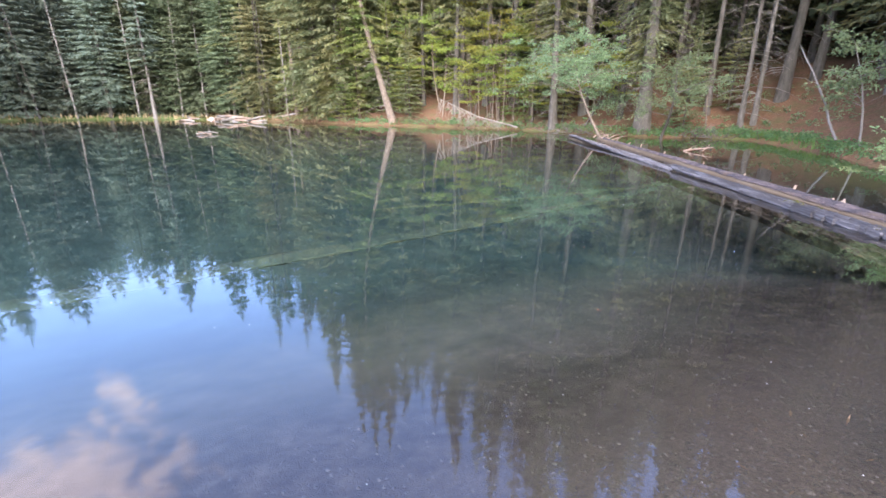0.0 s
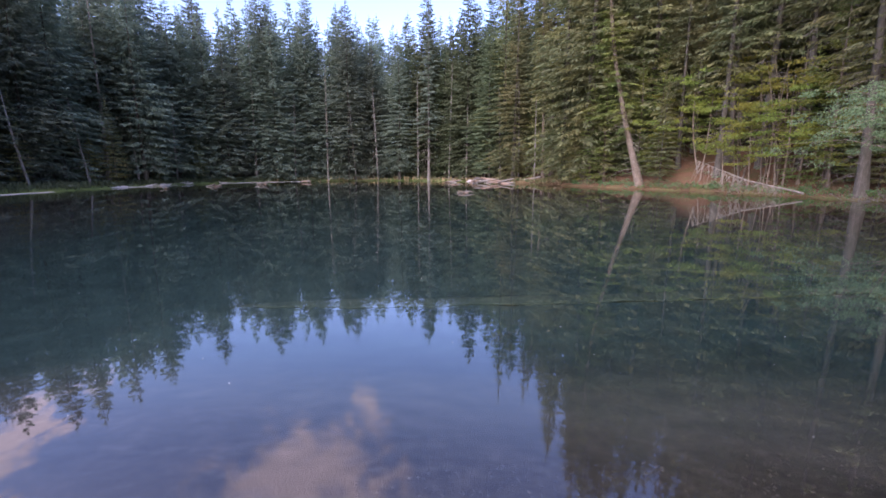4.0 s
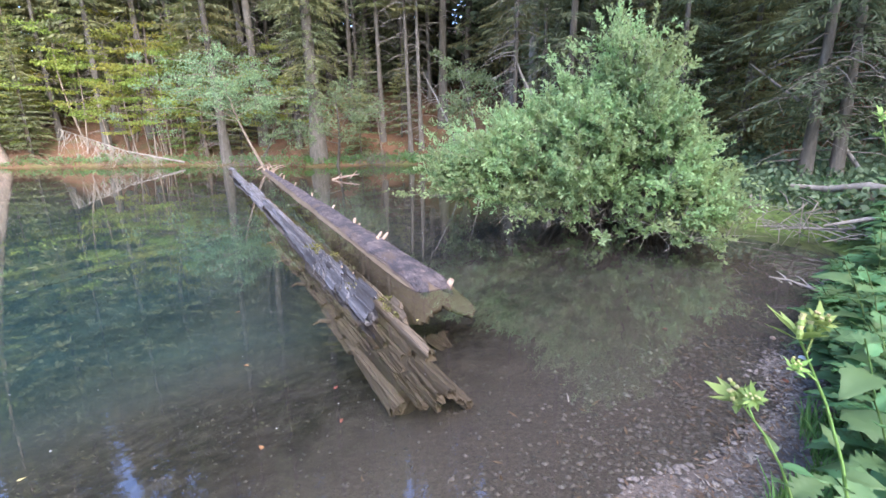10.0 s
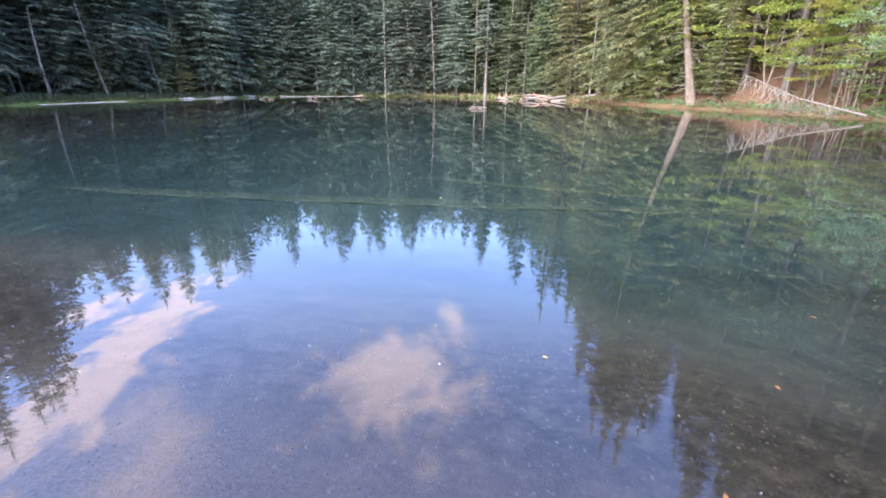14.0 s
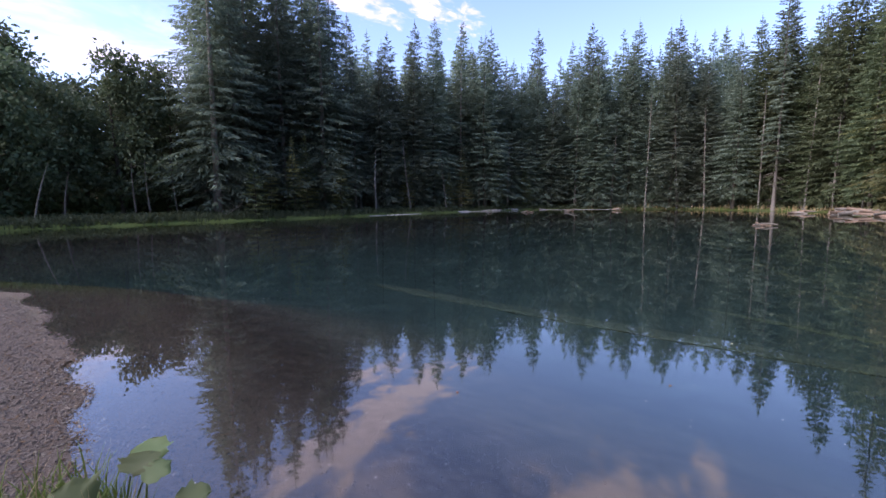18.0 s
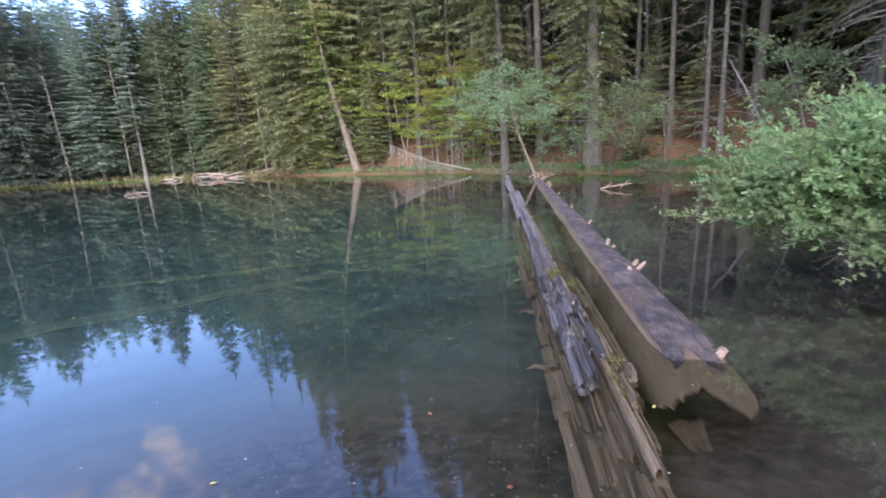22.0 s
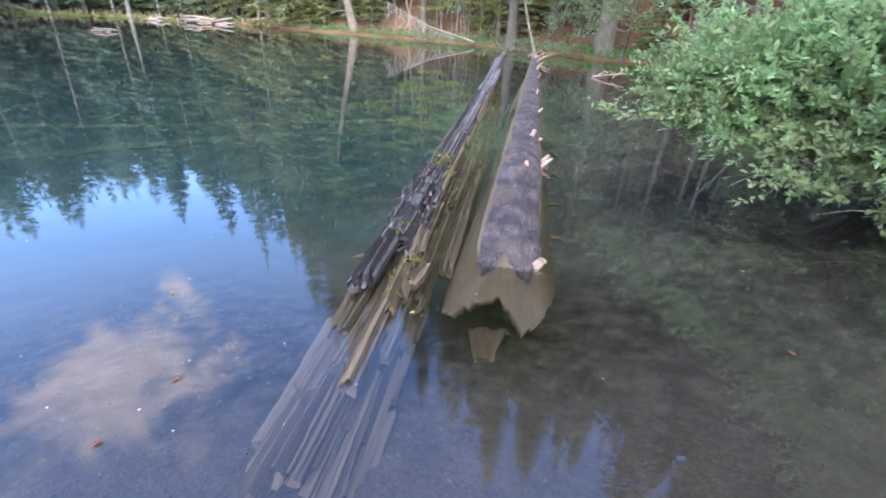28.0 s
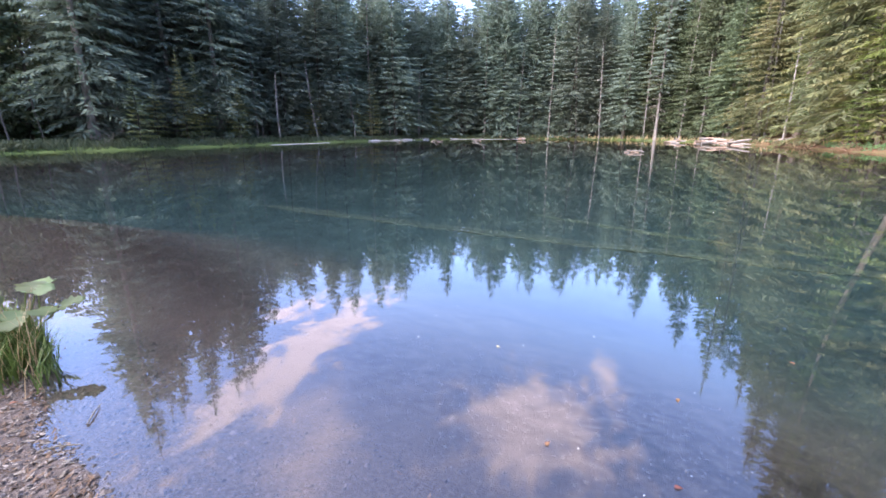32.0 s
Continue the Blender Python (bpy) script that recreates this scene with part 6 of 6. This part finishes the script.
undergrowth("undergrowth", "low leafy green undergrowth on the cove bank", 1000, lambda r, n: ((q := r.uniform(3.5, 15.5, n)) * 0 + np.interp(q, [3.5, 5.0, 6.0, 8.0, 10.0], [3.6, 3.9, 4.4, 5.3, 6.0]) + r.uniform(0, 6, n), q), 0.24, 0.09, M_HERB)
undergrowth("undergrowth", "dense green leaves covering the slope behind the willow", 1250, lambda r, n: (r.uniform(4.6, 15, n), r.uniform(9.5, 24, n)), 0.42, 0.12, M_DECID)
undergrowth("undergrowth", "leafy ground cover along the hillside shore", 760, along_shore(25 / NV, 40 / NV, 0.6, 0.7), 0.25, 0.12, M_HERB)
undergrowth("undergrowth", "dark shrubs under the leafy trees by the path", 900, lambda r, n: (r.uniform(-34, 16, n), r.uniform(-56, -41, n)), 1.5, 0.42, M_DECID)
undergrowth("undergrowth", "rough dark grass and herbs on the road bank", 500, lambda r, n: (r.uniform(-34, 10, n), r.uniform(-38.5, -34, n)), 0.35, 0.2, M_DECID)
undergrowth("undergrowth", "patchy green shrubs on the forest floor", 260, lambda r, n: (r.uniform(-34, 8, n), r.uniform(27, 38, n)), 0.3, 0.12, M_ALDER)


def pebble_stuff(name, label, n, place, size, material):
    rng = np.random.default_rng(n)
    x, y = place(rng, n)
    z = land(x, y)[0]
    base = np.array([(1, 0, 0), (0.35, 0.95, 0), (-0.8, 0.6, 0), (-0.75, -0.65, 0), (0.4, -0.9, 0), (0.1, 0.05, 0.75), (-0.05, 0, -0.6)])
    faces = [(0, 1, 5), (1, 2, 5), (2, 3, 5), (3, 4, 5), (4, 0, 5), (1, 0, 6), (2, 1, 6), (3, 2, 6), (4, 3, 6), (0, 4, 6)]
    sc = size * (0.45 + rng.random(n) ** 3 * 1.6)
    a = rng.random(n) * 6.28
    v = base[None] * (0.75 + 0.5 * rng.random((n, 7, 1)))
    c, sn = np.cos(a)[:, None], np.sin(a)[:, None]
    v = np.stack([v[..., 0] * c - v[..., 1] * sn, (v[..., 0] * sn + v[..., 1] * c) * 0.8, v[..., 2] * 0.7], -1) * sc[:, None, None]
    v += np.stack([x, y, z + sc * 0.15], 1)[:, None]
    s = Soup()
    s.v = [v.reshape(-1, 3)]
    f = (np.array(faces)[None] + (np.arange(n) * 7)[:, None, None]).reshape(-1, 3)
    s.f = [tuple(r) for r in f.tolist()]
    tagged(new(name, s.mesh(name, material)), label, "gravel", kind="stuff")


def beach_strip(r, n):
    t = r.uniform(-9, 6.5, n)
    return np.interp(t, [-9, -5, -1.5, 1, 3.4, 5.2, 6.5], [-0.9, -0.5, 0.5, 1.5, 2.15, 2.9, 3.5]) + r.normal(size=n) * 0.55, t


pebble_stuff("gravel", "grey and white pebbles of the gravel beach", 26000, beach_strip, 0.0125, M_PEBBLE)
pebble_stuff("gravel", "pale wet pebbles between the herbs and the cove water", 2600, lambda r, n: ((q := r.uniform(5.0, 6.7, n)) * 0 + np.interp(q, [5.0, 5.5, 6.0, 6.7], [2.98, 3.25, 3.48, 3.8]) + r.normal(size=n) * 0.13, q), 0.011, M_PEBBLE)
pebble_stuff("stones", "larger pale stones scattered over the beach", 1300, beach_strip, 0.017, M_PEBBLE)
pebble_stuff("pond_gravel", "pale pebbles on the bed of the shallows", 9000, lambda r, n: (r.uniform(-3.2, 2.2, n) + 0.0, r.uniform(-3.5, 6, n)), 0.010, M_PONDPEBBLE)

pebble_stuff("pond_gravel", "wet brown pebbles under shallow water at the beach", 9000, lambda r, n: ((q := r.uniform(-6, 6.6, n)) * 0 + np.interp(q, [-6, -4, -1.5, 1, 3.4, 5.2, 6.6], [-1.5, -0.95, -0.25, 0.9, 1.75, 2.9, 3.65]) - np.abs(r.normal(size=n)) * 0.6 + 0.15, q), 0.010, M_PONDPEBBLE)

# needle and leaf crumbs washed up on the beach
def crumbs(name, label, n, place, material):
    rng = np.random.default_rng(n)
    x, y = place(rng, n)
    z = np.maximum(land(x, y)[0], -0.02) + 0.012
    a, w = rng.random(n) * 6.28, 0.004 + 0.011 * rng.random(n) ** 2
    d = np.stack([np.cos(a), np.sin(a), rng.normal(size=n) * 0.3], 1) * (w * rng.uniform(1, 3.2, n))[:, None]
    e = np.stack([-np.sin(a), np.cos(a), rng.normal(size=n) * 0.3], 1) * (w * 0.6)[:, None]
    c = np.stack([x, y, z], 1)
    s = Soup()
    s.quads(np.stack([c - d, c - e, c + d, c + e], 1))
    tagged(new(name, s.mesh(name, material)), label, "debris", kind="stuff")


def wash_line(r, n):
    t = r.uniform(-4, 6.3, n)
    return np.interp(t, [-4, -1.5, 1, 3.4, 5.2, 6.5], [-0.85, -0.1, 0.9, 1.75, 2.85, 3.65]) + np.abs(r.normal(size=n)) * 0.28 - 0.05, t


crumbs("leaf_litter", "dark brown leaf and needle litter on the gravel", 5000, beach_strip, M_RUSTY)
crumbs("leaf_litter", "brown leaf litter washed up along the waterline", 3600, wash_line, M_RUSTY)
crumbs("twig_litter", "dark twig crumbs scattered on the gravel", 2600, wash_line, M_TWIG)
grass("grass", "fresh green grass at the foot of the thistles", 4200, lambda r, n: ((q := r.uniform(1.4, 5.2, n)) * 0 + np.interp(q, [1.4, 2.5, 3.3, 4.0, 5.2], [2.7, 2.78, 2.74, 2.6, 3.08]) + 0.07 * np.sin(q * 4.1) + 0.05 * np.sin(q * 9.7) + np.abs(r.normal(size=n)) * 0.32, q), 0.14, M_GRASS, 0.005)

# fallen leaves and twigs
LEAF_FLAT = leaf_mesh("fallen_leaf", M_LEAFRED, 0.038, 0.024, fold=0.15, curl=0.1, n=6, seed=40)
LEAF_YEL = leaf_mesh("fallen_leaf_yellow", M_LEAFYELLOW, 0.032, 0.018, fold=0.15, curl=0.1, n=6, seed=41)
for i, (x, y) in enumerate(((0.24, 4.78), (0.16, 4.14), (2.56, 9.6), (0.45, 4.5), (-0.6, 4.9), (-0.9, 3.6), (3.1, 7.0), (2.6, 6.4), (0.4, 6.05), (-3.4, 2.4), (-2.2, 0.6), (-4.5, -1.2), (1.9, 7.6), (-1.4, 5.8), (-5.2, 3.0))):
    tagged(part("fallen_leaf", LEAF_YEL if i % 3 == 2 else LEAF_FLAT, m=pose(x, y, 0.006, 0, 0, 67 * i)), "yellow fallen leaf floating on the water" if i % 3 == 2 else "rusty red fallen leaf floating on the water", "leaf", "floating leaves")
rng = np.random.default_rng(61)
# The red one stands for a fallen leaf, built like the stones.
for name, x, y, size, mat, label in (("white_stone", 3.47, 6.07, 0.026, M_SPECK, "smooth white stone on the wet gravel"), ("brown_stone", 3.4, 6.42, 0.02, M_STUB, "ochre stone at the water's edge"), ("grey_stone", 3.28, 5.84, 0.017, M_GREYWOOD, "small pale grey stone on the wet gravel"), ("red_stone", 3.21, 5.67, 0.02, M_LEAFRED, "rusty red leaf at the water's edge, shaped like the stones")):
    s = Soup()
    s.tube([(0, 0, -0.2 * size), (0, 0, 0.25 * size), (0, 0, 0.7 * size), (0, 0, 0.95 * size)], [size * 0.8, size, size * 0.75, size * 0.25], 9, wobble=0.12, rng=rng)
    tagged(new(name, s.mesh(name, mat, True)), label, "stone", "stones at the cove").matrix_world = pose(x, y, max(0.0, ground_z(x, y)), 0, 0, 40 * x) @ Matrix.Diagonal((1.25, 0.9, 1, 1))
for i in range(16):
    t = HERB.uniform(0.5, 5.3)
    x = float(np.interp(t, [-9, 1, 3.4, 5.2], [-0.9, 1.5, 2.1, 2.85])) + HERB.normal() * 0.25
    tagged(part("fallen_leaf", LEAF_FLAT if i % 4 else LEAF_YEL, m=pose(x, t, max(0.0, ground_z(x, t)) + 0.012, 0, 0, 40 * i)), "dry brown fallen leaf on the gravel", "leaf", "leaves on the beach")
for i in range(12):
    t = HERB.uniform(0.2, 6)
    x, a = float(np.interp(t, [-9, 1, 3.4, 5.2, 6.5], [-0.9, 1.3, 1.9, 2.6, 3.0])) + HERB.normal() * 0.4, HERB.random() * 6.28
    z, ln = max(0.0, ground_z(x, t)) + 0.008, HERB.uniform(0.08, 0.22)
    s = Soup()
    s.tube([(x, t, z), (x + math.cos(a) * ln * 0.5, t + math.sin(a) * ln * 0.5, z + 0.012), (x + math.cos(a) * ln, t + math.sin(a) * ln, z)], [0.005, 0.006, 0.003], 5)
    tagged(new("twig", s.mesh("twig", M_TWIG)), "small dark broken twig on the gravel", "twig", "twigs on the beach")
rng = np.random.default_rng(60)
s = Soup()
for _ in range(330):
    r, a = 2.5 + 26 * rng.random() ** 1.2, radians(rng.uniform(-150, 0))
    x, y = 1.5 + r * math.sin(a), 2 + r * math.cos(a)
    if shore_distance(np.array([x]), np.array([y]))[0] > -0.5:
        continue
    w = 0.002 + 0.0005 * r * rng.random() + 0.0015 * rng.random()
    b = rng.random() * 3
    d, e = np.array((math.cos(b), math.sin(b), 0)) * w * 1.8, np.array((-math.sin(b), math.cos(b), 0)) * w
    c = np.array((x, y, 0.004))
    s.quads([[c - d, c - e, c + d, c + e]])
tagged(new("flecks", s.mesh("flecks", M_SPECK)), "pale pollen and seed flecks floating on the water", "debris", kind="stuff")

# snag branch in the cove, dead branches on the bank
def dry_branch(x, y, z, ln, turn, up, label, mat=None, n=6):
    ob = thing("dry_branch", label, "branch", m=pose(x, y, z, 0, -up, turn))
    s = Soup()
    s.tube([(0, 0, 0), (ln * 0.4, 0.03, 0.02), (ln * 0.75, -0.03, 0.05), (ln, 0.02, 0.05)], [0.022, 0.018, 0.012, 0.006], 6)
    part("stem", s.mesh("stem", mat or M_BARK_PALE, True), ob)
    for i in range(n):
        t = 0.25 + 0.7 * i / n
        s = Soup()
        sg = 1 if i % 2 else -1
        s.tube([(ln * t, 0, 0.02), (ln * (t + 0.12), sg * 0.14 * ln, 0.10 * ln), (ln * (t + 0.2), sg * 0.2 * ln, 0.12 * ln)], [0.01, 0.007, 0.003], 4)
        part("twig", s.mesh("twig", mat or M_BARK_PALE), ob)


dry_branch(4.5, 7.5, 0.02, 0.75, 165, 8, "bare pale branch lying in the shallow cove")
for i in range(9):
    dry_branch(5.6 + 0.18 * i, 10.1 - 0.1 * (i % 4), 0.25 + 0.05 * (i % 3), 1.1 + 0.15 * (i % 3), 150 + 14 * i, -6, "bleached dead branch sprawling beneath the willow", n=5)
pole("dead_pole", (7.6, 9.0, 0.42), (5.2, 9.9, 0.35), 0.07, M_BARK_PALE, "bleached fallen stem among leaves on the bank")

def moss_hump(x, y, rx, ry, h):
    """A rotten stump end grown over with moss."""
    rng = np.random.default_rng(66)
    ob = thing("mossy_hump", "low rotten hump covered in golden-green moss", "moss", m=Matrix.Translation((x, y, ground_z(x, y) - 0.08)))
    s, rows = Soup(), []
    for i in range(9):
        e = math.pi / 2 * i / 8
        for j in range(20):
            a = 2 * math.pi * j / 20
            k = 1 + 0.12 * math.sin(3 * a + 1) + 0.05 * rng.normal()
            rows.append((rx * k * math.cos(e) * math.cos(a), ry * k * math.cos(e) * math.sin(a), h * math.sin(e) * (1 + 0.06 * rng.normal())))
    s.add(rows, [(i * 20 + j, i * 20 + (j + 1) % 20, (i + 1) * 20 + (j + 1) % 20, (i + 1) * 20 + j) for i in range(8) for j in range(20)])
    part("mound", s.mesh("mound", M_CORE, True), ob)
    s = Soup()
    pts = np.array(rows)
    for p in pts[rng.integers(0, len(pts), 420)]:
        s.quads(leaf_clump(rng, p, 0.09, 16, 0.035, 0.5))
    part("moss_cover", s.mesh("moss_cover", M_MOSS), ob, "golden-green cushion moss")["kind"] = "stuff"


moss_hump(7.1, 11.3, 1.2, 0.6, 0.5)

# the road end: gravel path, birches, snag; pale mud bars on the far shore
def ribbon(name, pts, w, material, label, lift=0.03, category="path"):
    p = np.array(pts, float)
    t = np.gradient(p, axis=0)
    t /= np.linalg.norm(t, axis=1, keepdims=True)
    nrm = np.stack([-t[:, 1], t[:, 0]], 1)
    rows = []
    for k in (-1, -0.4, 0.4, 1):
        q = p + nrm * w * 0.5 * k
        z = np.maximum(land(q[:, 0], q[:, 1])[0], 0.0) + lift - 0.03 * (abs(k) == 1)
        rows.append(np.stack([q[:, 0], q[:, 1], z], 1))
    v = np.stack(rows, 1)
    n = len(p)
    s = Soup()
    s.add(v.reshape(-1, 3), [(i * 4 + j, i * 4 + j + 1, (i + 1) * 4 + j + 1, (i + 1) * 4 + j) for i in range(n - 1) for j in range(3)])
    tagged(new(name, s.mesh(name, material, True)), label, category, kind="structure")


ribbon("path", [(6 - 2.0 * i, -39.0 + 0.12 * i + 0.4 * math.sin(i * 0.4)) for i in range(34)], 2.2, M_PATH, "pale gravel path behind the grassy bank", 0.08)
for pts, w in (([(-52 - 1.5 * i, -26.2 + 0.45 * i) for i in range(9)], 0.9), ([(-67 - 0.9 * i, -19.8 + 1.5 * i) for i in range(8)], 1.0), ([(-36 - 1.2 * i, -29.0 + 0.2 * i) for i in range(8)], 0.7), ([(-66 + 1.2 * i, 15.4 + 0.8 * i) for i in range(10)], 1.0)):
    ribbon("mud_bar", pts, w, M_PATH, "pale mud bar at the far waterline", 0.05, "shore")


def slim_stem(x, y, lean, h, label):
    s = Soup()
    s.tube(bowed((0, 0, -0.1), (lean, 0, h), (0.1, 0, 0), 6), np.linspace(0.07, 0.02, 6), 7)
    ob = tagged(new("birch_stem", s.mesh("birch_stem", M_BARK_PALE, True)), label, "tree", "bare stems by the path")
    ob.location = (x, y, ground_z(x, y))


for row in ((-10.6, -37.4, -1.1, 4.2), (-12.2, -37.0, -0.5, 3.6), (-17.4, -38.0, 0.1, 5.5), (-18.6, -38.2, 0.2, 5.0), (-21.0, -38.4, 0.4, 5.6), (-38.8, -32.2, 0.1, 5.4)):
    slim_stem(*row, "bare pale slender stem standing on the bank")
dry_branch(-22.5, -33.8, 0.1, 2.6, 60, 30, "tangled grey snag standing at the far water's edge", M_BARK_PALE, 8)
dry_branch(-21.8, -33.6, 0.1, 2.4, 130, 35, "tangled grey snag standing at the far water's edge", M_BARK_PALE, 8)
for x, y, ln, tp in ((-52.6, 22.8, 0.4, 14), (-54.2, 22.4, -0.2, 13)):
    put = spruce_meshes("pale_twin", int(-x), 30, 9, 2.6, 0.26, M_NEEDLES, M_BARK_WARM, 0.6, 7, 0.2, 0.4, line=bowed((0, 0, -0.3), (ln * 3 - 2, 0, 30), (-0.8 * ln, 0, 0), 12))
    make_tree(put, "spruce of a pale-trunked pair on the lit shore", stand(x, y), group="trees on the hillside bank")
for x, y, h in ((-71.5, 10.5, 27), (-56.5, -28.5, 26)):
    pale = spruce_meshes("pale_spruce", int(-x), h, 7, 2.4, 0.2, M_NEEDLES_FAR, M_BARK_PALE, 0.65, 5, 0.3, 0.4, sparse=0.25, wide=0.13)
    make_tree(pale, "spruce with a bleached pale trunk on the far shore", stand(x, y), group="forest across the pond")
